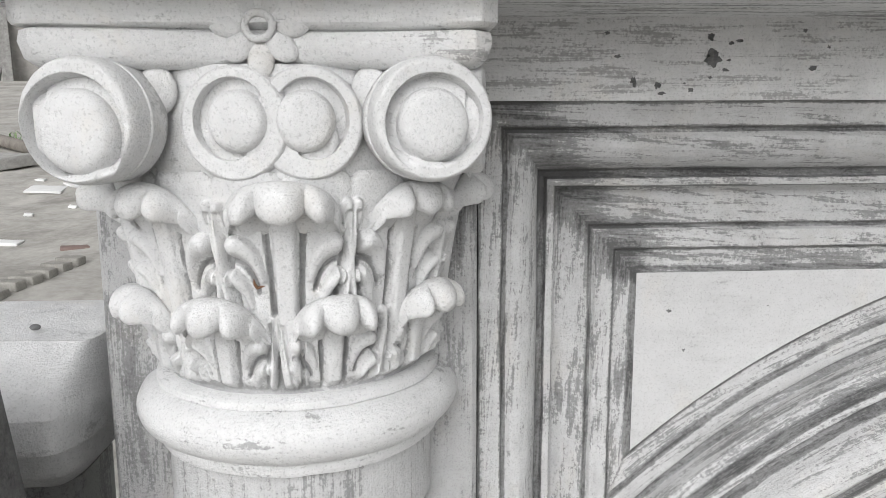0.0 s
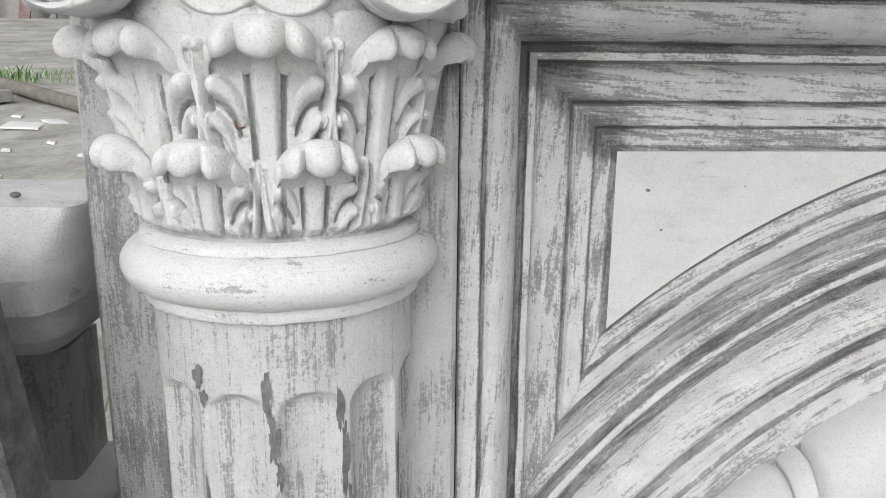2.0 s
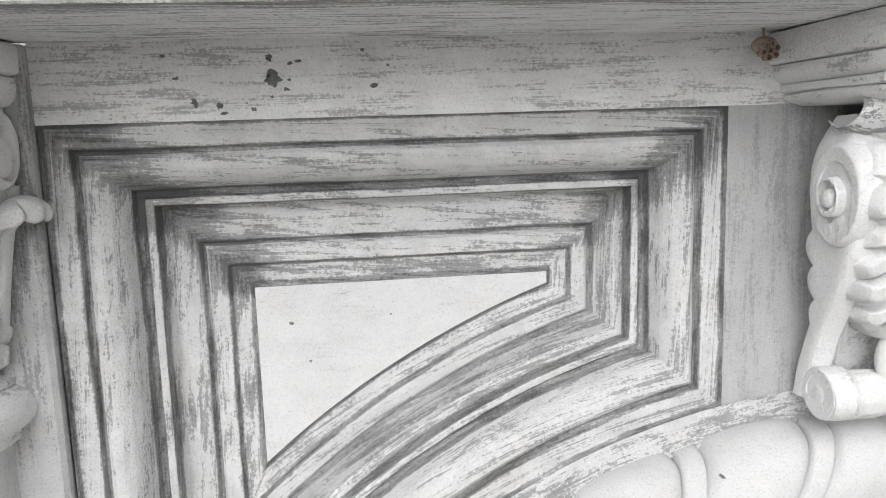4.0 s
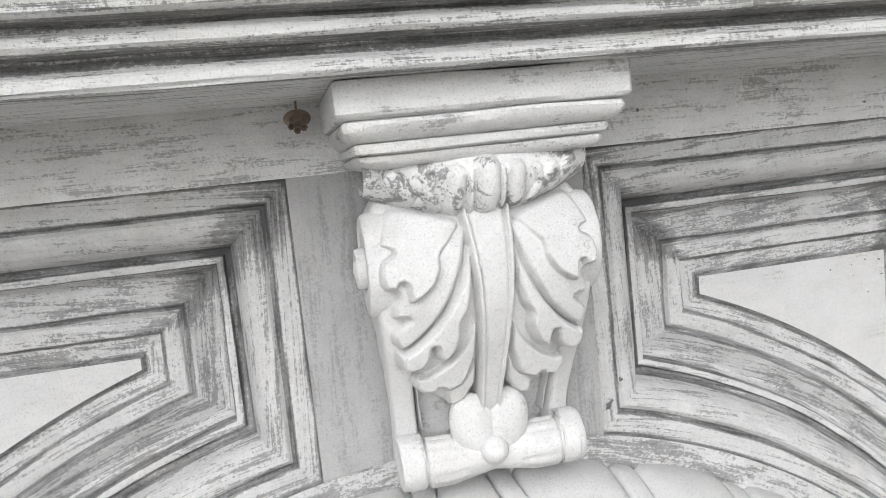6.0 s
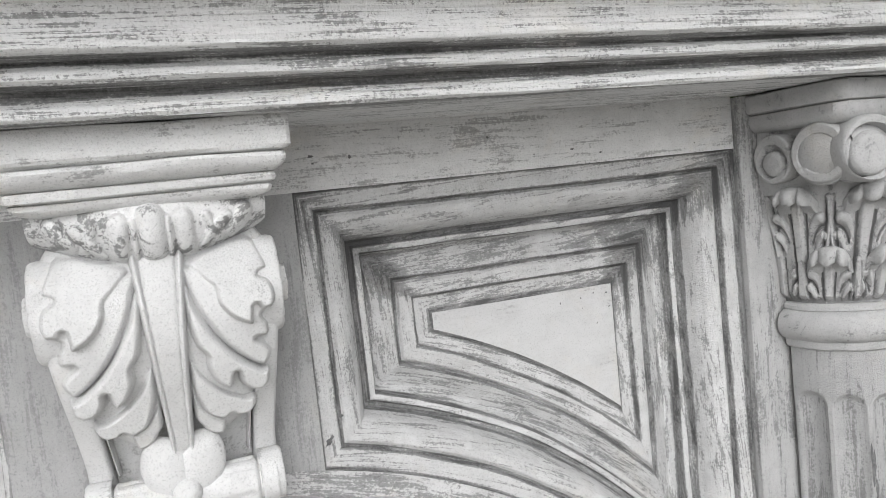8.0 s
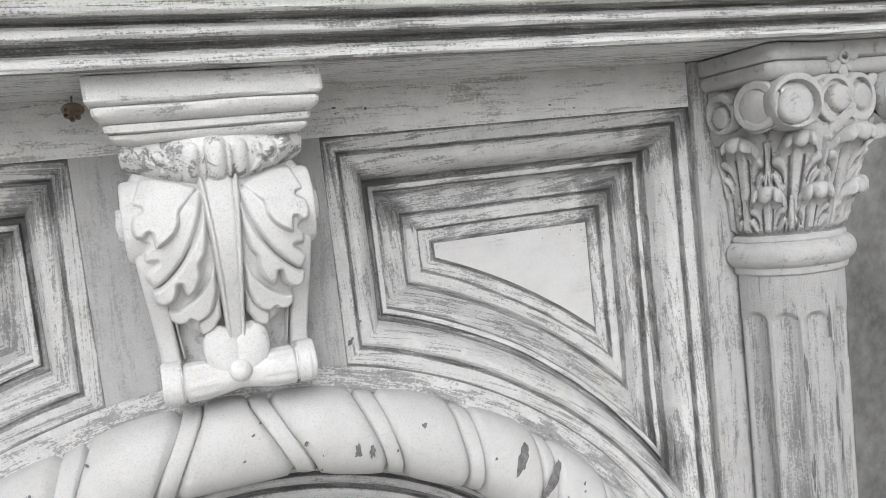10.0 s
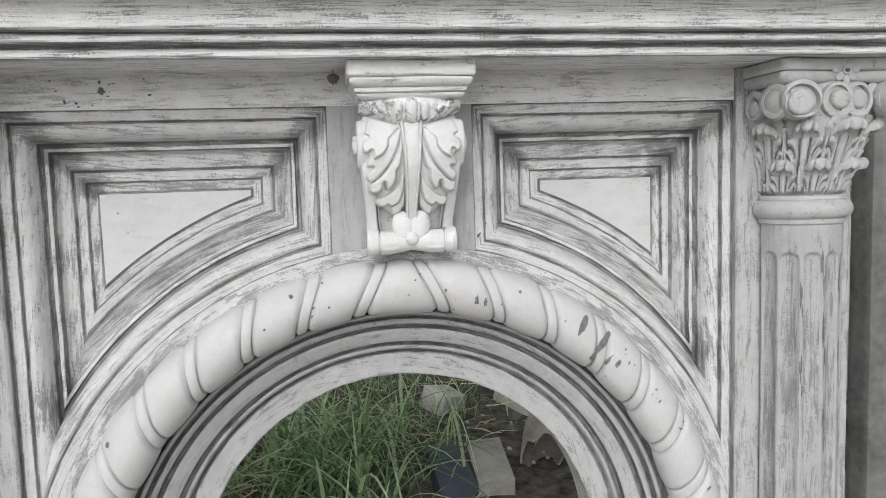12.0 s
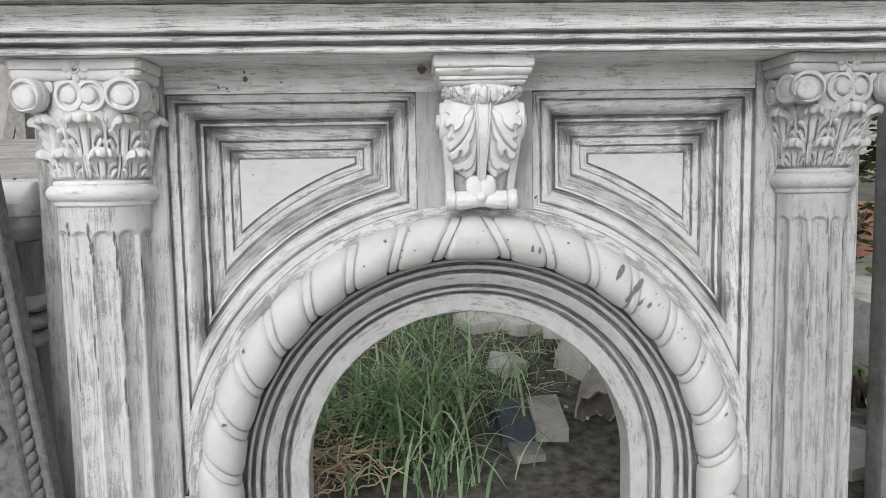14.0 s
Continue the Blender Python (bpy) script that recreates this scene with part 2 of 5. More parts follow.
def tube(points, radii, sides=8, cap=True):
    """A round or tapering tube along points."""
    b = Build()
    pts = [Vector(p) for p in points]
    rings, up = [], Vector((0.13, 0.2, 1)).normalized()
    run = 0.0
    uv = []
    for i, p in enumerate(pts):
        d = (pts[min(i + 1, len(pts) - 1)] - pts[max(i - 1, 0)]).normalized()
        a = d.cross(up)
        if a.length < 1e-3:
            a = d.cross(Vector((1, 0, 0)))
        a.normalize()
        c = a.cross(d)
        r = float(radii[i] if isinstance(radii, (list, tuple, np.ndarray)) else radii)
        run += (p - pts[i - 1]).length if i else 0
        rings.append([p + r * (math.cos(t) * a + math.sin(t) * c) for t in np.linspace(0, 2 * math.pi, sides, endpoint=False)])
        uv.append([(run, r * t) for t in np.linspace(0, 2 * math.pi, sides, endpoint=False)])
    b.grid(rings, uv, wrap=True)
    if cap:
        b.poly(rings[0], uv=[(0, 0)] * sides)
        b.poly(rings[-1][::-1], uv=[(0, 0)] * sides)
    return b


# ---- the ground: one sheet, level in front and rising gently behind ----
def ground_height(x, y):
    rise = 0.11 * max(0.0, min(y, 26.0)) - 0.010 * min(1.0, max(0.0, y * 2))
    bumps = 0.022 * noise.noise((x * 1.7, y * 1.7, 0.3)) + 0.010 * noise.noise((x * 6, y * 6, 1.3))
    return rise + bumps * min(1.0, max(0.0, (y - 0.12) * 1.5)) - 0.002


def make_ground():
    b = Build()
    def axis(lo, hi, near):
        fine = np.linspace(-near, near, 121)
        out = [lo, lo * 0.4, lo * 0.15, lo * 0.06, *fine, hi * 0.06, hi * 0.15, hi * 0.4, hi]
        return sorted(out)
    xs = axis(-160, 160, 4.5)
    ys = [-120, -40, -14, -6, -3, -1.5, *np.linspace(-0.8, 9.0, 150), 11, 14, 20, 28, 40, 80, 160]
    b.grid([[(x, y, ground_height(x, y)) for x in xs] for y in ys], flip=True)
    ob = new("ground", b.mesh("ground", SOIL, 80))
    return tagged(ob, "trodden grey-brown earth of an open yard", "ground", kind="structure")


make_ground()

# ---- the carved fireplace surround ----
XC, ZC = 0.005, 0.25           # centre of the arch
FACE = -0.046                  # plane of the flat boards
SHELF_Z = 1.052                # underside of the mantel shelf
COLUMNS = (-0.660, 0.665)      # column axes
COL_Y = -0.05

mantel = thing("fireplace_mantel", "carved fireplace surround in worn white and grey paint", "fireplace")


def arc_z(x, r):
    return ZC + math.sqrt(max(r * r - (x - XC) ** 2, 0.0))


# Facade: frieze, the strip behind the corbel, the band round the arch and the jambs.
def make_facade():
    b = Build()
    xl, xr, top = -0.549, 0.547, 1.004
    y = FACE
    b.grid([[(x, y, z) for x in np.linspace(xl, xr, 30)] for z in np.linspace(top, SHELF_Z + 0.004, 4)], m=0, g=0.02)
    xs = np.linspace(-0.094, 0.122, 12)
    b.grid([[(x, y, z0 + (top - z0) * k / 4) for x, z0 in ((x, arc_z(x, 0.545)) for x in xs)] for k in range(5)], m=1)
    ang = np.linspace(-90, 90, 91)
    rims = (0.50, 0.5452)
    # the band's paint darkens towards the roll
    b.grid([[(XC + r * math.sin(radians(a)), y, ZC + r * math.cos(radians(a))) for a in ang] for r in rims], [[(0.52 * radians(a), r) for a in ang] for r in rims], m=2, g=[[0.45], [0.16]])
    for s in (-1, 1):
        x0, x1 = sorted((XC + s * 0.49, xl if s < 0 else xr + 0.003))
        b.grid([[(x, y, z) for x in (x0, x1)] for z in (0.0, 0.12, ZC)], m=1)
        # back of the board, either side of the opening and over it
    back = 0.06
    n = 41
    ring = [(XC + 0.33 * math.sin(radians(a)), back, ZC + 0.33 * math.cos(radians(a))) for a in np.linspace(-90, 90, n)]
    outer = [(x, back, SHELF_Z) for x in np.linspace(xl, xr, n)]
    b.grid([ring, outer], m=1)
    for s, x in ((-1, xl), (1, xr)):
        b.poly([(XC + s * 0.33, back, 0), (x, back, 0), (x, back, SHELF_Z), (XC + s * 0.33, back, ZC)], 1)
    return part("facade_board", b, [BOARD, BOARD_UP, MOULD], mantel, "grey-glazed flat board with brushed white streaks")


make_facade()

# Profile of the spandrel frames: distance from the outer edge, depth, paint (0 streaked white, 1 dark glaze).
FRAME = [(0.0, -0.046, 1), (0.0012, -0.041, 0), (0.0155, -0.0408, 1), (0.0172, -0.0350, 1), (0.0195, -0.0362, 0), (0.0225, -0.0390, 0),
         (0.029, -0.0385, 0), (0.035, -0.034, 0), (0.040, -0.026, 0), (0.0435, -0.014, 1), (0.045, -0.007, 1),
         (0.0495, -0.005, 1), (0.0505, -0.010, 0), (0.056, -0.0095, 1), (0.0575, 0.004, 2), (0.062, 0.011, 2), (0.072, 0.006, 2),
         (0.0825, -0.001, 1), (0.0845, 0.0035, 1), (0.0865, 0.0035, 0), (0.0885, -0.0005, 0), (0.1005, -0.0012, 1), (0.1025, 0.0040, 2), (0.1150, 0.0060, 1),
         (0.1185, 0.0015, 0)]


def frame_loop(d, xo, xi, zt=1.004, ra=0.545, n=(26, 26, 14, 60)):
    s = 1 if xi > xo else -1
    a, c, z, r = xo + s * d, xi - s * d, zt - d, ra + d
    za = max(arc_z(a, r), ZC)
    zc = arc_z(c, r)
    if zc >= z:
        zc = z
        c = XC - s * math.sqrt(r * r - (z - ZC) ** 2)
    pts = [(a, za + (z - za) * k / n[0]) for k in range(n[0])]
    pts += [(a + (c - a) * k / n[1], z) for k in range(n[1])]
    pts += [(c, z + (zc - z) * k / n[2]) for k in range(n[2])]
    t0, t1 = math.atan2(c - XC, zc - ZC), math.atan2(a - XC, za - ZC)
    pts += [(XC + r * math.sin(t0 + (t1 - t0) * k / n[3]), ZC + r * math.cos(t0 + (t1 - t0) * k / n[3])) for k in range(n[3])]
    return pts


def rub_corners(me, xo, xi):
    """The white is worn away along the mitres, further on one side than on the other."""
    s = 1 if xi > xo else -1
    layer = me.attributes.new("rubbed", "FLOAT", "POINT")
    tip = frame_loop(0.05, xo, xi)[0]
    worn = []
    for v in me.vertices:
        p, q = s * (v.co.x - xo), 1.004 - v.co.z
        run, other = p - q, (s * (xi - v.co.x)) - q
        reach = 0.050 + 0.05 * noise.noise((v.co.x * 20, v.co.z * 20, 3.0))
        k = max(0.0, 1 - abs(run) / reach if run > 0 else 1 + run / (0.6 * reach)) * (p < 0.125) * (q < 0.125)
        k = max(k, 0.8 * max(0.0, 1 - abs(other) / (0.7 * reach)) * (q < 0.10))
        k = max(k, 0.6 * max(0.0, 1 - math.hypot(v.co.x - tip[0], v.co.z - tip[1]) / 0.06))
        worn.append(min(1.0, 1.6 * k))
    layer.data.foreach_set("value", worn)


# Share of glaze left on each kind of member: 0 the proud ones, 1 the grooves, 2 the hollows.
LEFT_ON = (0.04, 0.54, 0.15)


def worn_profile(prof, left_on=LEFT_ON):
    """Rounds the corners of a profile of (across, depth, kind) and lets the glaze run from member to member."""
    pts = []
    for (d0, y0, m), (d1, y1, _) in zip(prof[:-1], prof[1:]):
        steps = (0.10, 0.90) if math.hypot(d1 - d0, y1 - y0) < 0.006 else (0.10, 0.36, 0.64, 0.90)
        pts += [(d0 + (d1 - d0) * k, y0 + (y1 - y0) * k, left_on[m]) for k in steps]
    soft = [(*prof[0][:2], pts[0][2])]
    for p, q in zip(pts[:-1], pts[1:]):
        soft += [tuple(u + (v - u) * k for u, v in zip(p, q)) for k in (0.18, 0.82)]
    return soft + [(*prof[-1][:2], pts[-1][2])]


def make_spandrel(xo, xi, label):
    b = Build()
    loops, uvs, left, v = [], [], [], 0.0
    prof = worn_profile(FRAME)
    for i, (d, y, g) in enumerate(prof):
        pts = frame_loop(d, xo, xi)
        v += math.hypot(d - prof[i - 1][0], y - prof[i - 1][1]) if i else 0
        u, row = 0.0, []
        for j, p in enumerate(pts):
            u += math.dist(p, pts[j - 1]) if j else 0
            row.append((u, v))
        edge = min(1.0, 40 * min(d, 0.1185 - d))
        row3 = []
        for x, z in pts:
            w = 0.0007 * noise.noise((x * 30, z * 30, d * 120)) + 0.0008 * noise.noise((x * 9, z * 9, d * 60 + 5))
            sway = 0.0009 * edge * noise.noise((x * 14, z * 14, d * 40 + 9))
            row3.append((x + sway, y + w * edge, z + sway))
        loops.append(row3)
        uvs.append(row)
        left.append([g] * len(pts))
    b.grid(loops, uvs, wrap=True, flip=xi < xo, g=left)
    frame_ob = part("spandrel_moulding", b, MOULD, mantel, label, 40)
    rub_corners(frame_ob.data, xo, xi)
    f = Build()
    pts = frame_loop(0.1185, xo, xi)
    f.poly([(x, 0.0015, z) for x, z in pts])
    part("panel_field", f, FIELD, frame_ob, "smooth off-white sunk panel with scattered chips")


make_spandrel(-0.548, -0.094, "stepped moulding round an arched panel, white over dark glaze")
make_spandrel(0.546, 0.122, "stepped moulding round an arched panel, white over dark glaze")

# The arch: stepped ring, then the gadrooned roll.
RING = [(0.328, 0.092, 0), (0.328, 0.027, 0), (0.330, 0.025, 0), (0.366, 0.024, 1), (0.3675, 0.029, 1), (0.371, 0.029, 0), (0.3725, 0.016, 0), (0.376, 0.013, 0),
        (0.379, 0.016, 1), (0.381, 0.021, 1), (0.385, 0.020, 1), (0.387, 0.006, 0), (0.396, 0.000, 0), (0.406, -0.0045, 0), (0.410, -0.003, 1), (0.412, 0.004, 1), (0.416, 0.003, 1),
        (0.418, -0.010, 0), (0.423, -0.014, 0), (0.427, -0.012, 1), (0.429, -0.005, 1), (0.432, -0.005, 1), (0.434, -0.020, 0), (0.438, -0.024, 0), (0.441, -0.022, 1), (0.443, -0.014, 1), (0.452, -0.014, 1),
        (0.470, -0.02, 1)]


def arch_path(r, n=96):
    out = []
    zs = list(np.linspace(0.0, ZC, 8))[:-1]
    out += [(XC - r, z, z) for z in zs]
    for k in range(n + 1):
        a = radians(-90 + 180 * k / n)
        out.append((XC + r * math.sin(a), ZC + r * math.cos(a), ZC + r * (a + math.pi / 2)))
    end = ZC + r * math.pi
    out += [(XC + r, z, end + ZC - z) for z in zs[::-1]]
    return out


def make_ring():
    b = Build()
    rows, uvs, left, v = [], [], [], 0.0
    prof = worn_profile(RING, (0.06, 0.60))
    for i, (r, y, g) in enumerate(prof):
        v += math.hypot(r - prof[i - 1][0], y - prof[i - 1][1]) if i else 0
        path = arch_path(r)
        lip_worn = max(0.0, 1 - abs(r - 0.328) / 0.004) if y < 0.03 else 0.0
        rows.append([(x + 0.0022 * lip_worn * noise.noise((x * 45, z * 45, 2)), y + 0.0007 * noise.noise((x * 25, z * 25, r * 110)) + lip_worn * 0.003 * max(0.0, noise.noise((x * 30, z * 30, 8))),
                      z + 0.0022 * lip_worn * noise.noise((x * 45, z * 45, 4))) for x, z, _ in path])
        uvs.append([(u, v) for _, _, u in path])
        left.append([g + 0.25 * lip_worn] * len(path))
    b.grid(rows, uvs, g=left)
    return part("arch_ring", b, ARCH, mantel, "stepped ring mouldings round the arched opening", 40)


make_ring()


def roll_piece(a0, a1, bulge, base, leg=None, slant=1.0):
    """A piece of the roll between two angles; its ends slant more the nearer they lie to the crown."""
    b = Build()
    nl, nc = 14, 25
    rows, uvs = [], []
    for i in range(nl + 1):
        k = i / nl
        swell = base + bulge * math.sqrt(max(0.0, 1 - (2 * k - 1) ** 2)) ** 0.8
        if i in (0, nl):
            swell = base - 0.0050
        row, uv = [], []
        for j in range(nc + 1):
            f = radians(-112 + 224 * j / nc)
            if leg is None:
                a = a0 + (a1 - a0) * k
                side = 1 if a > 0 else -1
                a += -side * 2.6 * math.sin(f) * slant * min(1.0, abs(a) / 5.0)
                r = 0.484 + swell * math.sin(f)
                x, z = XC + r * math.sin(radians(a)), ZC + r * math.cos(radians(a))
            else:
                z = a0 + (a1 - a0) * k - 0.02 * math.sin(f)
                x = XC + leg * (0.484 + swell * math.sin(f))
            row.append((x, -0.048 - swell * 1.0 * math.cos(f), z))
            uv.append((k * 0.09, swell * f))
        rows.append(row)
        uvs.append(uv)
    b.grid(rows, uvs, flip=leg is not None and leg > 0)
    return b


def make_roll():
    roll = part("arch_roll", roll_piece(-4.6, 4.6, 0.006, 0.036), ROLL, mantel, "bulging white lobes divided by narrow bands, chipped", 60)
    step, width = 11.1, 2.2
    for s in (-1, 1):
        for k in range(8):
            mid = 5.7 + step * k
            lo, hi = sorted((s * (mid - width / 2), s * (mid + width / 2)))
            part("band", roll_piece(lo, hi, 0.003, 0.0355), ROLL, roll, angle=60)
            lo, hi = sorted((s * (mid + width / 2), s * (mid + step - width / 2)))
            part("lobe", roll_piece(lo, hi, 0.0065, 0.036), ROLL, roll, angle=60)
        for z0, z1, bulge in ((0.150, 0.235, 0.0065), (0.130, 0.150, 0.003), (0.045, 0.130, 0.0065), (0.0, 0.045, 0.004)):
            part("lobe" if bulge > 0.005 else "band", roll_piece(z0, z1, bulge, 0.036, leg=s), ROLL, roll, angle=60)


make_roll()


# Pilaster boards behind the columns.
def make_pilaster(x0, x1):
    b = Build()
    y0, y1 = -0.056, 0.062
    c = 0.003
    prof = [(x0, y1), (x0, y0 + c), (x0 + c, y0), (x1 - c, y0), (x1, y0 + c), (x1, y1)]
    b.grid([[(x, y, z) for x, y in prof] for z in np.linspace(0, SHELF_Z, 12)], flip=True)
    b.poly([(x, y, SHELF_Z) for x, y in prof])
    b.grid([[(x0, y1, z), (x1, y1, z)] for z in (0, SHELF_Z)])
    part("pilaster_board", b, STAINED, mantel, "flat grey board behind a column", 30)


make_pilaster(-0.778, -0.5495)
make_pilaster(0.5475, 0.750)


# Column shafts: half round with six flutes under rounded heads.
def make_column(cx, slim, at):
    """slim: thickness against the full column; at: its axis, on which the thinner one stands a little off the middle of its board."""
    ax, ay = at
    b = Build()
    rad = 0.081 * slim
    zs = [0.0, 0.1, 0.2, 0.3, 0.4, 0.5, 0.6, 0.66, 0.70, *np.linspace(0.72, 0.776, 29), 0.79, 0.80, 0.812]
    fs = np.linspace(-92, 92, 231)
    rows, uvs, left = [], [], []
    for z in zs:
        row, uv, hollow_tone = [], [], []
        for f in fs:
            local = ((f + 90) % 30 - 15) / 13.2
            head = 0.764 - 0.012 * (1 - math.sqrt(max(0.0, 1 - min(1.0, abs(local)) ** 2)))
            cut = 0.0
            if abs(local) < 1:
                cut = 0.0080 * slim * (1 - local * local) ** 0.8 * max(0.0, min(1.0, (head - z) / 0.006))
            r = rad - cut + 0.0008 * noise.noise((f * 0.06, z * 9, cx))
            a = radians(f)
            row.append((ax + r * math.sin(a), ay - r * math.cos(a), z))
            uv.append((z, rad * a))
            # flutes painted a little darker than the fillets between them
            hollow_tone.append(0.15 * (abs(local) < 0.85) * (z < 0.758))
        rows.append(row)
        uvs.append(uv)
        left.append(hollow_tone)
    b.grid(rows, uvs, g=left)
    shaft = part("column_shaft", b, COLUMN if cx < 0 else COLUMN_DARKER, mantel, "fluted half column with flaking white paint", 40)
    # collar: fillet, torus and top fillet
    prof = [(0.081, 0.805), (0.0855, 0.807), (0.0868, 0.8105), (0.0865, 0.8135)]
    prof += [(0.0815 + 0.0165 * math.cos(t), 0.8285 + 0.0150 * math.sin(t)) for t in np.linspace(-1.25, 1.35, 13)]
    prof += [(0.0862, 0.8442), (0.0858, 0.8475), (0.0825, 0.850), (0.07, 0.850)]
    c = Build()
    c.grid([[(ax + slim * r * math.sin(radians(f)), ay - slim * r * math.cos(radians(f)), z + 0.0007 * noise.noise((f * 0.08, z * 40, 2 + cx))) for f in np.linspace(-93, 93, 75)] for r, z in prof])
    part("collar", c, CARVED_LEVEL if cx < 0 else CARVED_DARKER, shaft, "rounded white collar ring with small chips", 40)


SLIM = {COLUMNS[0]: (1.0, (COLUMNS[0], COL_Y)), COLUMNS[1]: (0.79, (0.650, -0.064))}
for cx in COLUMNS:
    make_column(cx, *SLIM[cx])


# The shelf: a stepped bed moulding under a slab.
SHELF = [(-0.046, 1.0535, 0), (-0.180, 1.0515, 1), (-0.1845, 1.0515, 0), (-0.187, 1.0535, 0), (-0.1865, 1.058, 0), (-0.182, 1.0625, 1), (-0.179, 1.0665, 1), (-0.181, 1.0685, 1), (-0.1985, 1.0685, 0), (-0.2015, 1.0705, 0),
         (-0.201, 1.0745, 0), (-0.197, 1.078, 1), (-0.1955, 1.0805, 1), (-0.212, 1.081, 0), (-0.2155, 1.083, 0), (-0.216, 1.088, 0), (-0.2135, 1.0925, 0), (-0.212, 1.098, 0), (-0.214, 1.104, 0), (-0.220, 1.1085, 0),
         (-0.229, 1.1115, 0), (-0.236, 1.1145, 0), (-0.2385, 1.1175, 1), (-0.236, 1.1195, 1), (-0.256, 1.1205, 0), (-0.2605, 1.1235, 0), (-0.262, 1.134, 0), (-0.2595, 1.146, 0), (-0.254, 1.1495, 0), (0.075, 1.1495, 0)]


def make_shelf():
    b = Build()
    x0, x1 = -0.80, 0.79
    rows, uvs, left, v = [], [], [], 0.0
    prof = worn_profile(SHELF, (0.02, 0.44))
    for i, (y, z, g) in enumerate(prof):
        v += math.hypot(y - prof[i - 1][0], z - prof[i - 1][1]) if i else 0
        out = max(0.0, -y - 0.06) * 0.3
        xs = np.linspace(x0 - out, x1 + out, 220)
        rows.append([(x, y + 0.0010 * noise.noise((x * 9, i * 0.9, 0)) + 0.0004 * noise.noise((x * 60, i * 0.9, 3)), z + 0.0008 * noise.noise((x * 13, i * 0.5, 4))) for x in xs])
        uvs.append([(x, v) for x in xs])
        left.append([g] * len(xs))
    b.grid(rows, uvs, g=left)
    for k in (0, -1):
        b.poly([r[k] for r in rows][:: 1 if k else -1])
    part("mantel_shelf", b, LIPS, mantel, "stepped shelf moulding with brushed white lips", 40)


make_shelf()


# ---- carving: relief strokes, curled leaf lips, scrolls ----
def bezier(p0, p1, p2, n=18):
    t = np.linspace(0, 1, n)[:, None]
    return (1 - t) ** 2 * np.array(p0) + 2 * t * (1 - t) * np.array(p1) + t ** 2 * np.array(p2)


def carve(a, z, strokes):
    """Relief on the plane (a, z): the highest of rounded strokes (three points, first and last half-width, height, flatness)."""
    out = np.zeros_like(a)
    for p0, p1, p2, r0, r1, h, flat in strokes:
        path = bezier(p0, p1, p2, 14)
        rad = np.linspace(r0, r1, len(path))
        reach = max(r0, r1)
        box = (a > path[:, 0].min() - reach) & (a < path[:, 0].max() + reach) & (z > path[:, 1].min() - reach) & (z < path[:, 1].max() + reach)
        if not box.any():
            continue
        q = np.stack([a[box], z[box]], -1)[:, None, :]
        s, e = path[:-1][None], path[1:][None]
        run = e - s
        t = np.clip(((q - s) * run).sum(-1) / (run * run).sum(-1), 0, 1)
        d = np.linalg.norm(q - s - t[..., None] * run, axis=-1) / (rad[:-1] + t * np.diff(rad))
        best = d.argmin(1)
        rows = np.arange(len(best))
        h0, h1 = h if isinstance(h, tuple) else (h, h)
        tall = h0 + (h1 - h0) * (best + t[rows, best]) / (len(path) - 1)
        out[box] = np.maximum(out[box], tall * np.maximum(0.0, 1 - d[rows, best] ** flat) ** 0.5)
    return out


def mirrored(strokes):
    out = []
    for p0, p1, p2, *rest in strokes:
        out.append((p0, p1, p2, *rest))
        out.append(((-p0[0], p0[1]), (-p1[0], p1[1]), (-p2[0], p2[1]), *rest))
    return out


def moved(strokes, da, dz=0.0):
    return [((p0[0] + da, p0[1] + dz), (p1[0] + da, p1[1] + dz), (p2[0] + da, p2[1] + dz), *rest) for p0, p1, p2, *rest in strokes]


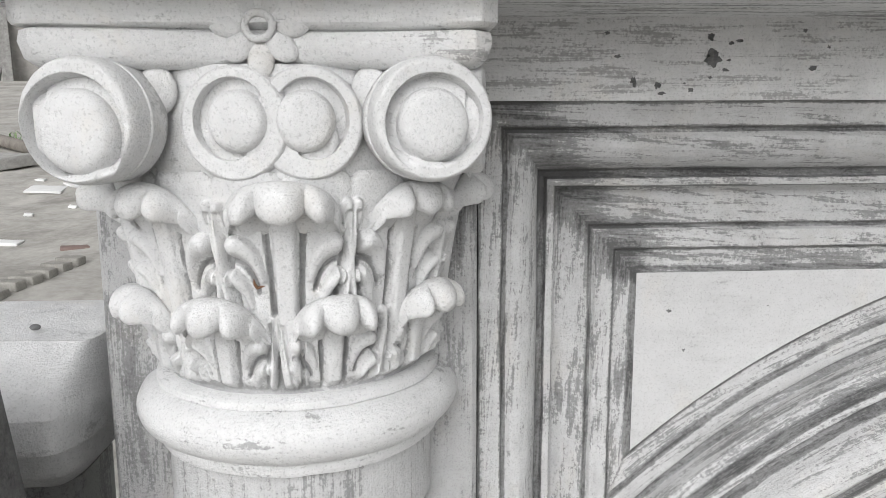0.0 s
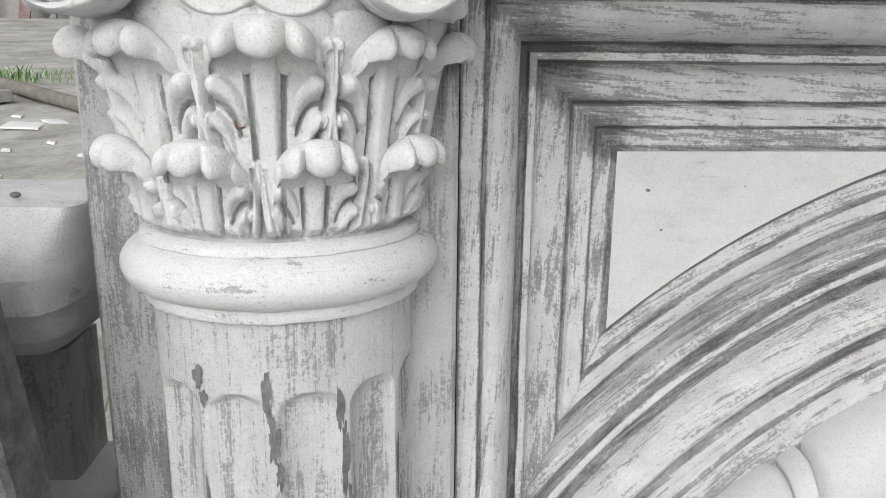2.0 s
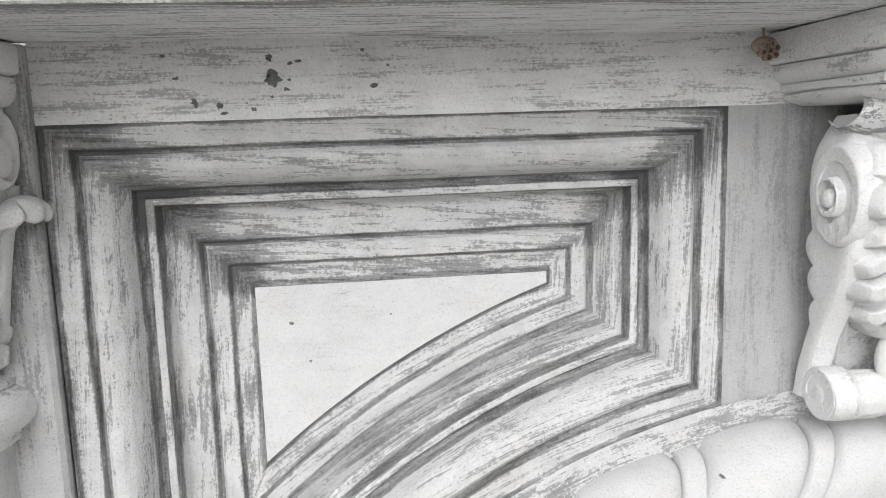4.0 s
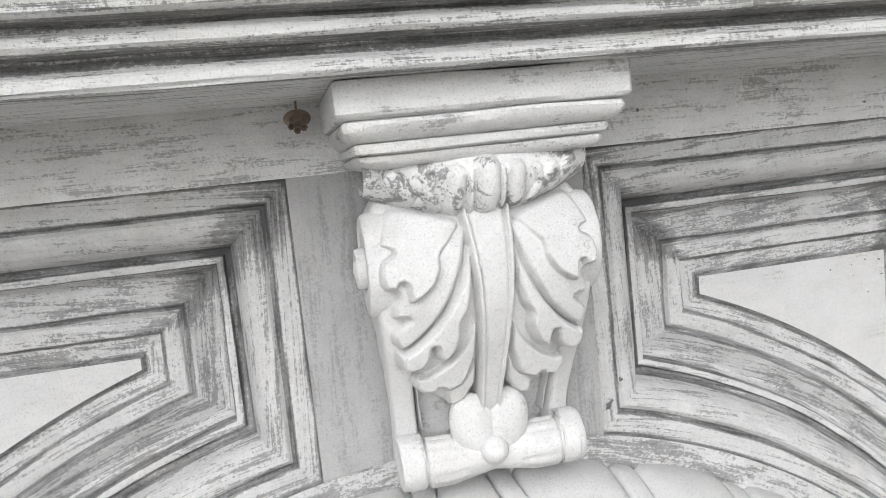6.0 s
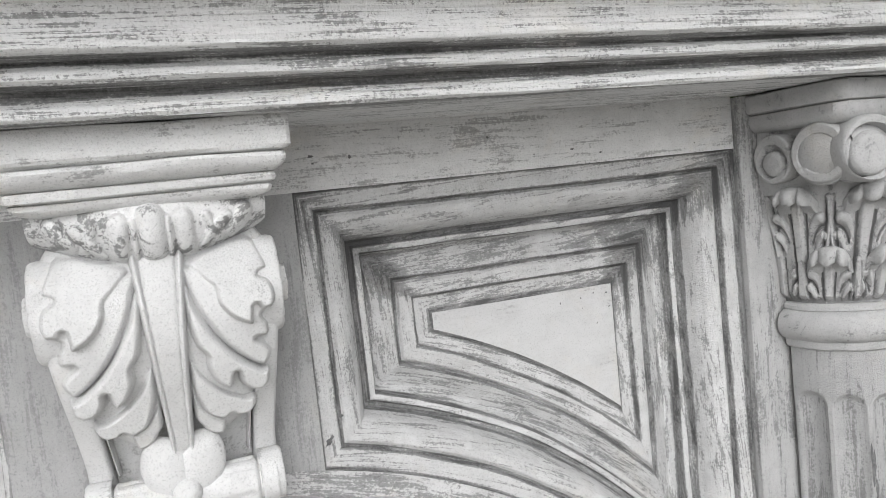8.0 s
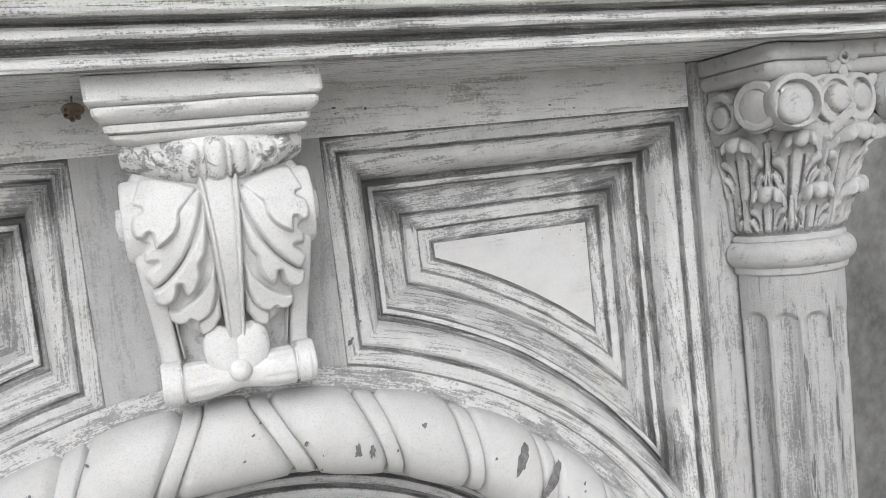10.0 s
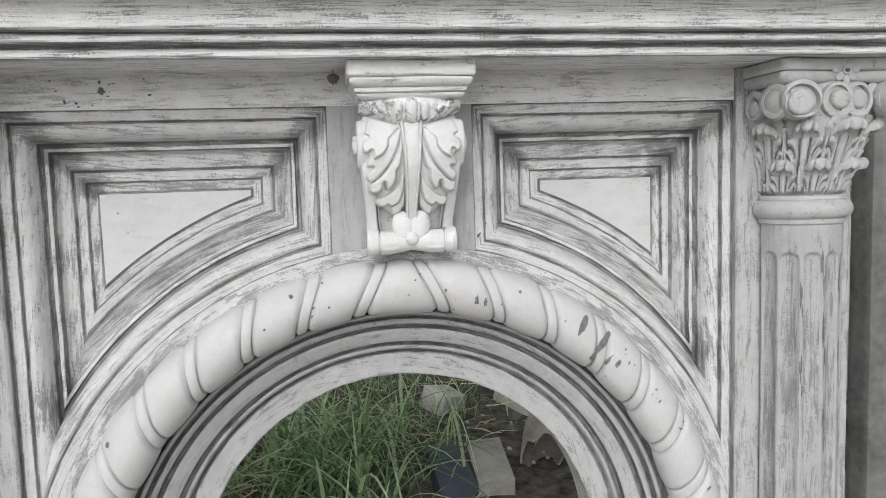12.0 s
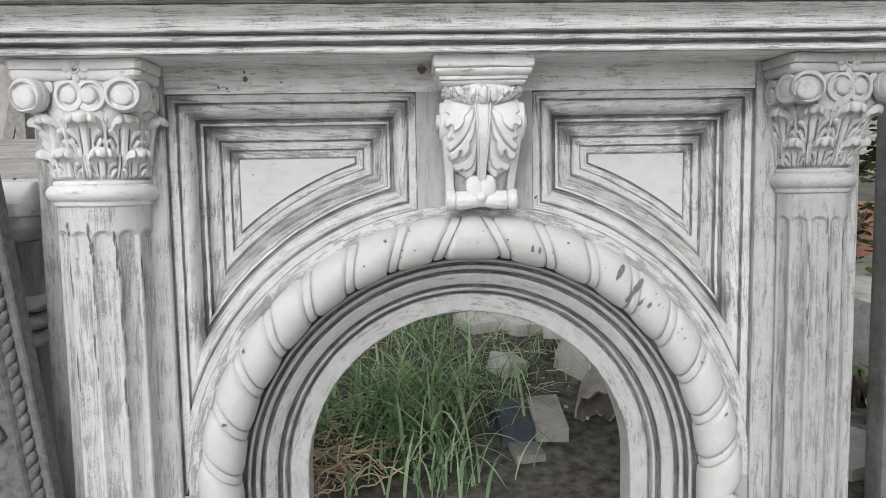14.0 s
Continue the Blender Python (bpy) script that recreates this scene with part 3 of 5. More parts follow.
def lip(place, width, curl, z0, reach=200.0, thick=0.0075, droop=0.30, rise=0.012, seed=0):
    """A leaf tip that rises, curls forward and hangs down in plump lobes. place(a, out, z) gives the point at a across, out from the ground."""
    b = Build()
    nv, nt, ne = 49, 18, 5
    rng = random.Random(seed)
    tilt, size = rng.uniform(-0.12, 0.12), rng.uniform(0.94, 1.06)
    def sheet_point(v, k, inner):
        c, half = (0.0, 0.36) if abs(v) < 0.35 else (0.57, 0.23) if abs(v) < 0.79 else (0.98, 0.20)
        lobe = math.sqrt(max(0.0, 1 - ((abs(v) - c) / half) ** 2))
        front = min(1.0, max(0.0, (k - 0.58) / 0.36))
        rho = curl * size * (1 - 0.16 * v * v - 0.50 * v ** 6 + tilt * v) * (1 + 0.42 * front * (lobe - 1)) - inner * thick
        end = radians(reach * (1 - droop * v * v) * (1 - 0.30 * front * (1 - lobe)))
        t, up = (0.0, -rise * (1 - k / 0.25)) if k < 0.25 else (end * (k - 0.25) / 0.75, 0.0)
        spread = 0.72 + 0.28 * min(1.0, k / 0.35)
        taper = 1 - 0.12 * math.sin(t * 0.5) ** 2
        out = max(rho, 0.001) * (1 - math.cos(t)) + inner * thick
        out = out * (1 - 0.9 * abs(v) ** 7) + 0.0008 * noise.noise((v * 4, k * 4, seed))
        return place(v * 0.5 * width * spread * taper, out - 0.002 - 0.007 * max(0.0, 1 - k / 0.25), z0 + up - 0.007 * v * v - 0.008 * v ** 4 + max(rho, 0.001) * math.sin(t))
    rows = [[sheet_point(-1 + 2 * i / (nv - 1), j / nt, 0) for i in range(nv)] for j in range(nt + 1)]
    # rounded lower edge between the outer and the inner side
    last, inner = [Vector(p) for p in rows[-1]], [Vector(sheet_point(-1 + 2 * i / (nv - 1), 1.0, 1)) for i in range(nv)]
    prior = [Vector(p) for p in rows[-3]]
    for e in range(1, ne):
        f = e / ne
        rows.append([l.lerp(q, f) + (l - p).normalized() * 0.0030 * math.sin(f * math.pi) for l, q, p in zip(last, inner, prior)])
    rows += [[sheet_point(-1 + 2 * i / (nv - 1), 1 - j / nt, 1) for i in range(nv)] for j in range(nt + 1)]
    b.grid([[tuple(p) for p in row] for row in rows])
    for i in (0, -1):
        col = [rows[j][i] for j in range(len(rows))]
        half = len(col) // 2
        b.grid([col[:half], col[::-1][:half]], flip=i == 0)
    return b


def scroll_disc(radius, depth=0.008, boss=0.54, off=(0.0, -0.30), back=0.02, start=-95.0, sweep=320.0, wide=0.34, hand=1, flare=True, plate=1.0):
    """A carved scroll facing -y: a round plate with a hollow that winds round a domed boss, steep at the boss and easing out to the rim.
    start and sweep: where the hollow begins and how far it runs; hand: +1 winds one way, -1 is its mirror image; plate: height of the rim against the boss."""
    b = Build()
    na = 96
    inner, outer = [0.0, 0.3, 0.6, 0.8, 0.9, 0.95, 0.98, 1.0], np.concatenate([[0.02, 0.05, 0.09], np.linspace(0.13, 1.0, 30)])
    rows, left = [], []
    for step in [(k, 0.0) for k in inner] + [(1.0, k) for k in outer]:
        row, hollow_tone = [], []
        for j in range(na):
            t = 2 * math.pi * j / na
            c, s = math.cos(t), math.sin(t)
            dot = off[0] * c + off[1] * s
            far = -dot + math.sqrt(max(1e-6, dot * dot + 1 - off[0] ** 2 - off[1] ** 2))
            edge_in = min(boss, far - 0.04)
            d = edge_in * step[0] + (far - edge_in) * step[1]
            x, z = off[0] + d * c, off[1] + d * s
            f = ((math.degrees(t) - start) % 360) / sweep
            level, hollow = 1.0 + 0.12 * max(0.0, 1 - (d / boss) ** 2) - 0.22 * max(0.0, (d / boss - 0.80) / 0.20) ** 2, 0.0
            if step[1] > 0:
                level = 0.78 + (plate - 0.78) * min(1.0, (d - edge_in) / 0.10)
                w = wide * (min(1.0, 3.4 * f) ** 0.6 if flare else math.sin(math.pi * min(f, 1.0)) ** 0.6) + 1e-4
                k = (d - edge_in) / w
                if f < 1 and k < 1:
                    hollow = 0.9 * min(1.0, k / 0.16) * (1 - k ** 3) * min(1.0, w / 0.08) * (min(1.0, (1 - f) / 0.16) if flare else 1.0)
                    level -= hollow
            edge = (math.hypot(x, z) - 0.90) / 0.10
            if edge > 0:
                level -= 0.55 * (1 - math.sqrt(max(0.0, 1 - min(1.0, edge) ** 2)))
            # the hollow's shade is put into the paint, since the relief alone reads shallow
            hollow_tone.append(0.30 * hollow)
            row.append((hand * radius * x, -depth * level + 0.0004 * noise.noise((x * 6, z * 6, start)), radius * z))
        rows.append(row)
        left.append(hollow_tone)
    rows.append([(x, back, z) for x, _, z in rows[-1]])
    # back edge of the plate darkened in the paint as well
    left.append([0.3] * na)
    b.grid(rows, wrap=True, flip=hand < 0, g=left)
    return b


def turned(built, m):
    """The same mesh data moved by a matrix."""
    built.v = [tuple(m @ Vector(v)) for v in built.v]
    return built


def ball(centre, radii, n=12):
    b = Build()
    rows = []
    for i in range(n + 1):
        t = math.pi * i / n
        rows.append([(centre[0] + radii[0] * math.sin(t) * math.cos(f), centre[1] + radii[1] * math.sin(t) * math.sin(f), centre[2] + radii[2] * math.cos(t))
                     for f in np.linspace(0, 2 * math.pi, 2 * n, endpoint=False)])
    b.grid(rows, wrap=True, flip=True)
    return b


def joined(*builds):
    b = Build()
    for o in builds:
        base = len(b.v)
        b.v += o.v
        b.g += o.g
        b.f += [[base + i for i in f] for f in o.f]
        b.uv += o.uv
        b.m += o.m
    return b


# ---- capitals ----
BELL0, BELL1 = 0.852, 0.968


def bell_radius(z):
    k = (z - BELL0) / (BELL1 - BELL0)
    return 0.083 + 0.014 * k + 0.006 * k ** 3


LOWER, UPPER = (-94, -56, -19, 19, 56, 94), (-75, -35, 4, 43, 81)
R0 = 0.095


def capital_strokes():
    # each leaf: a broad low body, two lines along its rib, rolled margins, and plump leaflets leaning outwards
    low = mirrored([
        ((0.0112, 0.8670), (0.0135, 0.8765), (0.0205, 0.8790), 0.0022, 0.0056, (0.0070, 0.0130), 2.4),
        ((0.0165, 0.8530), (0.0178, 0.8635), (0.0236, 0.8660), 0.0022, 0.0048, (0.0070, 0.0125), 2.4),
        ((0.0318, 0.8930), (0.0300, 0.8780), (0.0262, 0.8490), 0.0030, 0.0022, 0.0105, 2.0),
        ((0.0085, 0.8480), (0.0095, 0.8700), (0.0130, 0.8960), 0.0160, 0.0175, (0.0044, 0.0060), 6.0),
    ])
    high = mirrored([
        ((0.0122, 0.9140), (0.0148, 0.9290), (0.0232, 0.9322), 0.0024, 0.0066, (0.0080, 0.0150), 2.4),
        ((0.0190, 0.9000), (0.0206, 0.9125), (0.0266, 0.9150), 0.0024, 0.0054, (0.0080, 0.0145), 2.4),
        ((0.0348, 0.9520), (0.0335, 0.9300), (0.0290, 0.8960), 0.0034, 0.0024, 0.0125, 2.0),
        ((0.0100, 0.8900), (0.0115, 0.9200), (0.0160, 0.9540), 0.0180, 0.0200, (0.0048, 0.0066), 6.0),
    ])
    low.append(((0.0, 0.8490), (0.0, 0.8700), (0.0, 0.8960), 0.0046, 0.0066, 0.0092, 5.0))
    high.append(((0.0, 0.8490), (0.0, 0.9000), (0.0, 0.9540), 0.0046, 0.0070, 0.0105, 5.0))
    out = []
    for f in LOWER:
        out += moved(low, radians(f) * R0)
    for f in UPPER:
        out += moved(high, radians(f) * R0)
    return out


def capital_grooves():
    """Cuts beside the stalks, inside the margins and under the leaflets."""
    low = mirrored([
        ((0.0064, 0.8490), (0.0070, 0.8700), (0.0088, 0.8930), 0.0013, 0.0015, 0.0055, 2.0),
        ((0.0276, 0.8900), (0.0262, 0.8760), (0.0228, 0.8520), 0.0012, 0.0012, 0.0040, 2.0),
        ((0.0130, 0.8610), (0.0165, 0.8712), (0.0228, 0.8726), 0.0010, 0.0015, 0.0050, 2.0),
    ])
    high = mirrored([
        ((0.0066, 0.8560), (0.0073, 0.9000), (0.0094, 0.9500), 0.0014, 0.0017, 0.0065, 2.0),
        ((0.0300, 0.9480), (0.0290, 0.9280), (0.0250, 0.9000), 0.0014, 0.0013, 0.0050, 2.0),
        ((0.0145, 0.9080), (0.0178, 0.9230), (0.0262, 0.9240), 0.0011, 0.0017, 0.0060, 2.0),
    ])
    out = []
    for f in LOWER:
        out += moved(low, radians(f) * R0)
    for f in UPPER:
        out += moved(high, radians(f) * R0)
    return out


def bell_mesh(paint):
    fs = np.linspace(-100, 100, 520)
    zs = np.linspace(BELL0 - 0.004, BELL1, 190)
    f, z = np.meshgrid(fs, zs)
    a = np.radians(f) * R0
    h = carve(a, z, capital_strokes())
    h = 0.88 * h - 0.7 * carve(a, z, capital_grooves()) * np.clip((h - 0.001) / 0.003, 0, 1)
    h = h * np.clip((z - BELL0) / 0.006, 0, 1)
    k = (z - BELL0) / (BELL1 - BELL0)
    r = 0.083 + 0.014 * k + 0.006 * np.clip(k, 0, 1) ** 3 + h - 0.0055
    p = np.stack([r * np.sin(np.radians(f)), -r * np.cos(np.radians(f)), z], -1)
    # low ground darkened: grey glaze plus shade put into the colour
    return Build().grid(p, g=0.44 * np.clip(1.2 - h / 0.0052, 0, 1)).mesh("bell", paint, 75, 0)


def on_bell(f0, base_z):
    def place(a, out, z):
        zz = min(max(z, BELL0), BELL1)
        r = bell_radius(min(zz, base_z + 0.004)) + out
        t = radians(f0) + a / (bell_radius(base_z) + 0.008)
        return (r * math.sin(t), -r * math.cos(t), z)
    return place


def abacus_mesh(paint):
    """Slab with hollowed front and cut corners over a rounded lower moulding."""
    def outline(hw, front, hollow, cut):
        pts = [(-hw, 0.0), (-hw, front - cut), (-hw + cut, front)]
        pts += [(x, front - hollow * math.cos(x / (hw - cut) * math.pi / 2) ** 1.3) for x in np.linspace(-hw + cut, hw - cut, 41)[1:-1]]
        return pts + [(hw - cut, front), (hw, front - cut), (hw, 0.0)]
    layers = [(1.0155, 0.098, 0.098, 0.010, 0.008), (1.0165, 0.1015, 0.1035, 0.011, 0.008), (1.020, 0.1055, 0.108, 0.011, 0.008), (1.027, 0.1070, 0.110, 0.011, 0.008), (1.0318, 0.1062, 0.109, 0.011, 0.008),
              (1.0330, 0.1035, 0.106, 0.011, 0.008), (1.0342, 0.1080, 0.111, 0.011, 0.008), (1.036, 0.1090, 0.1125, 0.011, 0.008), (1.0500, 0.1092, 0.1128, 0.011, 0.008), (1.0515, 0.108, 0.1115, 0.011, 0.008)]
    b = Build()
    rows = []
    for n, (z, hw, front, hollow, cut) in enumerate(layers):
        rows.append([(x, -w + 0.001 * noise.noise((x * 30, n * 0.5, 3)), z + 0.0012 * noise.noise((x * 14, w * 14, n * 0.4))) for x, w in outline(hw, front, hollow, cut)])
    b.grid(rows)
    b.poly(rows[0][::-1])
    return b.mesh("abacus", paint, 40, 0)


def corner_scroll(s):
    """Two spiral discs, one on the front and one on the side, with a hollow roll between them."""
    rad = 0.0288
    boss, off = (0.66, (0.05, -0.16)) if s < 0 else (0.58, (0.0, -0.08))
    front = turned(scroll_disc(rad, 0.0165, boss, off, 0.012, -80, 325, 0.23, s), pose(s * 0.0760, -0.1000, 0.992, 0, 0, s * 13))
    side = turned(scroll_disc(rad * 0.92, 0.007, 0.50, (0.0, -0.1), 0.012, -100, 325, 0.26, -s), pose(s * 0.0985, -0.081, 0.992, 0, 0, s * 80))
    b = Build()
    rows = []
    for k in np.linspace(0, 1, 9):
        ang = radians(13 + 67 * k)
        c = Vector((s * (0.0755 + 0.0230 * math.sin(k * math.pi / 2)), -(0.081 + 0.021 * math.cos(k * math.pi / 2)), 0.992))
        wide = Vector((math.cos(ang), s * math.sin(ang), 0))
        r = rad * (1 - 0.16 * math.sin(k * math.pi))
        rows.append([c + r * (math.cos(t) * wide + math.sin(t) * Vector((0, 0, 1))) for t in np.linspace(0, 2 * math.pi, 48, endpoint=False)])
    b.grid(rows, wrap=True)
    return joined(front, side, b)


def slimmed(v, cx):
    """Draws the bell of a thinner column in to its own axis, less and less towards the top."""
    slim, (ax, ay) = SLIM[cx]
    g = min(1.0, max(0.0, (v[2] - 0.852) / 0.12))
    f = slim + (1 - slim) * 0.55 * g
    return (v[0] * f + (ax - cx) * (1 - g), v[1] * f + (ay - COL_Y), v[2])


def build_capital(cx, paint):
    cap = part("capital", Build().grid([[(r * math.sin(radians(f)), -r * math.cos(radians(f)), z) for f in np.linspace(-95, 95, 61)] for z, r in ((0.955, 0.094), (0.968, 0.1), (0.985, 0.1), (1.018, 0.098))]),
               paint, mantel, "white Corinthian-style capital with scrolls and two rows of leaves")
    cap.matrix_basis = pose(cx, COL_Y, 0)
    bell = bell_mesh(paint)
    for v in bell.vertices:
        v.co = slimmed(v.co, cx)
    def leaf(*args, **more):
        b = lip(*args, **more)
        b.v = [slimmed(v, cx) for v in b.v]
        return b
    part("bell", bell, paint, cap, "fluted stems and small curled leaflets in relief")
    for f in LOWER[1:-1]:
        part("leaf", leaf(on_bell(f, 0.892), 0.056, 0.0122, 0.8940, seed=f), paint, cap, angle=60)
    for f in UPPER:
        part("leaf", leaf(on_bell(f, 0.948), 0.070 if f == UPPER[2] else 0.056, 0.0138 if f == UPPER[2] else 0.0125, 0.9510, seed=f + 5), paint, cap, angle=60)
    for s in (-1, 1):
        part("corner_volute", corner_scroll(s), paint, cap, angle=50)
        part("volute", turned(scroll_disc(0.0262, 0.0175, 0.53, (-0.06, 0.04), 0.03, -105, 250, 0.26, s, False, 0.80), pose(0.004 + s * 0.0158, -0.0885 + 0.0006 * s, 0.9905, 0, 0, s * 5) @ Matrix.Diagonal((1, 1, 1.05, 1))), paint, cap, angle=50)
        part("volute", turned(scroll_disc(0.023, 0.006, 0.50, (0.0, -0.2), 0.02, -100, 325, 0.3, s), pose(s * 0.1, -0.030, 0.990, 0, 0, s * 90)), paint, cap, angle=50)
        # side bead row between the scrolls
        part("bead", ball((s * 0.050, -0.092, 1.006), (0.0095, 0.0045, 0.0115), 10), paint, cap, angle=80)
    part("abacus", abacus_mesh(CARVED_LEVEL if cx < 0 else paint), paint, cap)
    part("volute_heart", turned(scroll_disc(0.0235, 0.0088, 0.5, (0, 0), 0.03, 0, 1, 0.001), pose(0.004, -0.0910, 0.9835) @ Matrix.Diagonal((1.3, 1, 0.85, 1))), paint, cap, "smooth plate joining two scrolls", 50)
    ring = [(0.0062 * math.cos(t), -0.1022, 1.0345 + 0.0058 * math.sin(t)) for t in np.linspace(0, 2 * math.pi, 25)]
    part("flower_eye", tube(ring, 0.0019, 10, False), paint, cap, "hollow eye of a small flower", 80)
    for deg, far in ((8, 0.0150), (172, 0.0150), (62, 0.0120), (118, 0.0120), (-90, 0.0140), (-40, 0.0125), (-140, 0.0125)):
        t = radians(deg)
        part("petal", turned(ball((0, 0, 0), (0.0085, 0.0038, 0.0062), 12), pose(far * math.cos(t), -0.0990, 1.0335 + far * math.sin(t), 0, -deg, 0)), paint, cap, angle=80)


for cx in COLUMNS:
    build_capital(cx, CARVED if cx < 0 else CARVED_DARKER)


# ---- the corbel over the crown of the arch ----
CBX = 0.021
FLAKED = antique("flaked_white_paint", 0.80, 0.36, 0.25, "Object", (60, 60, 60), 1.9, 0.26, 1.0, 0.9, 30.0)


def corbel_front(z):
    zs = [0.790, 0.805, 0.820, 0.840, 0.860, 0.880, 0.905, 0.930, 0.955, 0.975, 0.995]
    ys = [0.070, 0.072, 0.075, 0.082, 0.093, 0.106, 0.118, 0.124, 0.122, 0.114, 0.102]
    return np.polyval(np.polyfit(np.array(zs) - 0.89, ys, 5), np.asarray(z) - 0.89)


def corbel_half(z):
    return np.interp(z, [0.79, 0.83, 0.87, 0.91, 0.945, 0.962, 0.974, 0.984, 0.995], [0.064, 0.064, 0.067, 0.0705, 0.0745, 0.0735, 0.0700, 0.0640, 0.056])


def smooth_outline(points, n=8):
    """A closed curve through a few points."""
    p = np.array(points)
    out = []
    for i in range(len(p)):
        a, b, c, d = p[i - 1], p[i], p[(i + 1) % len(p)], p[(i + 2) % len(p)]
        for t in np.linspace(0, 1, n, endpoint=False):
            out.append(0.5 * (2 * b + (c - a) * t + (2 * a - 5 * b + 4 * c - d) * t * t + (3 * b - a - 3 * c + d) * t ** 3))
    return np.array(out)


def leaf_relief(a, z, outline, tall, edge=0.0085, root=0.34):
    """Height of a plump leaf inside an outline: rounded at its edge, rising from its root down to its tip."""
    path = smooth_outline(outline)
    nxt = np.roll(path, -1, 0)
    q = np.stack([a, z], -1)[..., None, :]
    run = nxt - path
    t = np.clip(((q - path) * run).sum(-1) / np.maximum((run * run).sum(-1), 1e-12), 0, 1)
    d = np.linalg.norm(q - path - t[..., None] * run, axis=-1).min(-1)
    cross = (path[:, 1] > z[..., None]) != (nxt[:, 1] > z[..., None])
    span = np.where(np.abs(run[:, 1]) < 1e-12, 1e-12, run[:, 1])
    inside = (cross & (a[..., None] < path[:, 0] + (z[..., None] - path[:, 1]) * run[:, 0] / span)).sum(-1) % 2 == 1
    k = np.clip(d / edge, 0, 1)
    top, low = path[:, 1].max(), path[:, 1].min()
    s = np.clip((top - z) / (top - low), 0, 1)
    return np.where(inside, tall * (root + (1 - root) * s) * np.sqrt(1 - (1 - k) ** 2), 0.0)


# Overlapping sheets of the leaf's right-hand half, each with a notched lower edge: outline, height, edge, share of the height at its root.
SHEETS = [
    ([(0.0149, 0.9671), (0.0202, 0.9559), (0.0262, 0.9487), (0.0275, 0.9398), (0.0319, 0.9310), (0.0394, 0.9241), (0.0464, 0.9215), (0.0479, 0.9273), (0.0488, 0.9336), (0.0513, 0.9304), (0.0581, 0.9307), (0.0611, 0.9367), (0.0607, 0.9448), (0.0581, 0.9505), (0.0535, 0.9535), (0.0590, 0.9566), (0.0575, 0.9660), (0.0501, 0.9787), (0.0330, 0.9757)], 0.0275, 0.0062, 0.45),
    ([(0.0121, 0.9641), (0.0138, 0.9488), (0.0192, 0.9319), (0.0288, 0.9120), (0.0415, 0.8961), (0.0501, 0.8902), (0.0547, 0.8945), (0.0560, 0.9007), (0.0526, 0.9063), (0.0479, 0.9107), (0.0547, 0.9119), (0.0552, 0.9204), (0.0526, 0.9265), (0.0575, 0.9327), (0.0479, 0.9503), (0.0288, 0.9603)], 0.018, 0.006, 0.8),
    ([(0.0109, 0.9574), (0.0109, 0.9355), (0.0138, 0.9143), (0.0185, 0.9055), (0.0187, 0.8963), (0.0228, 0.8853), (0.0288, 0.8793), (0.0326, 0.8819), (0.0343, 0.8899), (0.0360, 0.8814), (0.0415, 0.8750), (0.0492, 0.8742), (0.0535, 0.8793), (0.0535, 0.8885), (0.0484, 0.8904), (0.0373, 0.9009), (0.0266, 0.9164), (0.0181, 0.9355), (0.0138, 0.9523)], 0.0258, 0.0058, 0.5),
    ([(0.0100, 0.9035), (0.0096, 0.8828), (0.0121, 0.8721), (0.0138, 0.8656), (0.0177, 0.8594), (0.0256, 0.8554), (0.0300, 0.8584), (0.0317, 0.8563), (0.0394, 0.8555), (0.0447, 0.8611), (0.0441, 0.8686), (0.0373, 0.8703), (0.0266, 0.8778), (0.0181, 0.8884)], 0.0205, 0.005, 0.6),
    ([(0.0092, 0.8783), (0.0085, 0.8600), (0.0117, 0.8526), (0.0138, 0.8481), (0.0181, 0.8442), (0.0241, 0.8432), (0.0262, 0.8491), (0.0258, 0.8554), (0.0181, 0.8619), (0.0128, 0.8708)], 0.0155, 0.0045, 0.7),
]

# The mass of the leaf from which the feathers part.
LEAF = [(0.0130, 0.9900), (0.0300, 0.9950), (0.0500, 0.9920), (0.0600, 0.9720), (0.0600, 0.9300), (0.0540, 0.9020), (0.0500, 0.8780), (0.0420, 0.8600), (0.0300, 0.8460), (0.0150, 0.8480), (0.0085, 0.8700), (0.0080, 0.9100)]


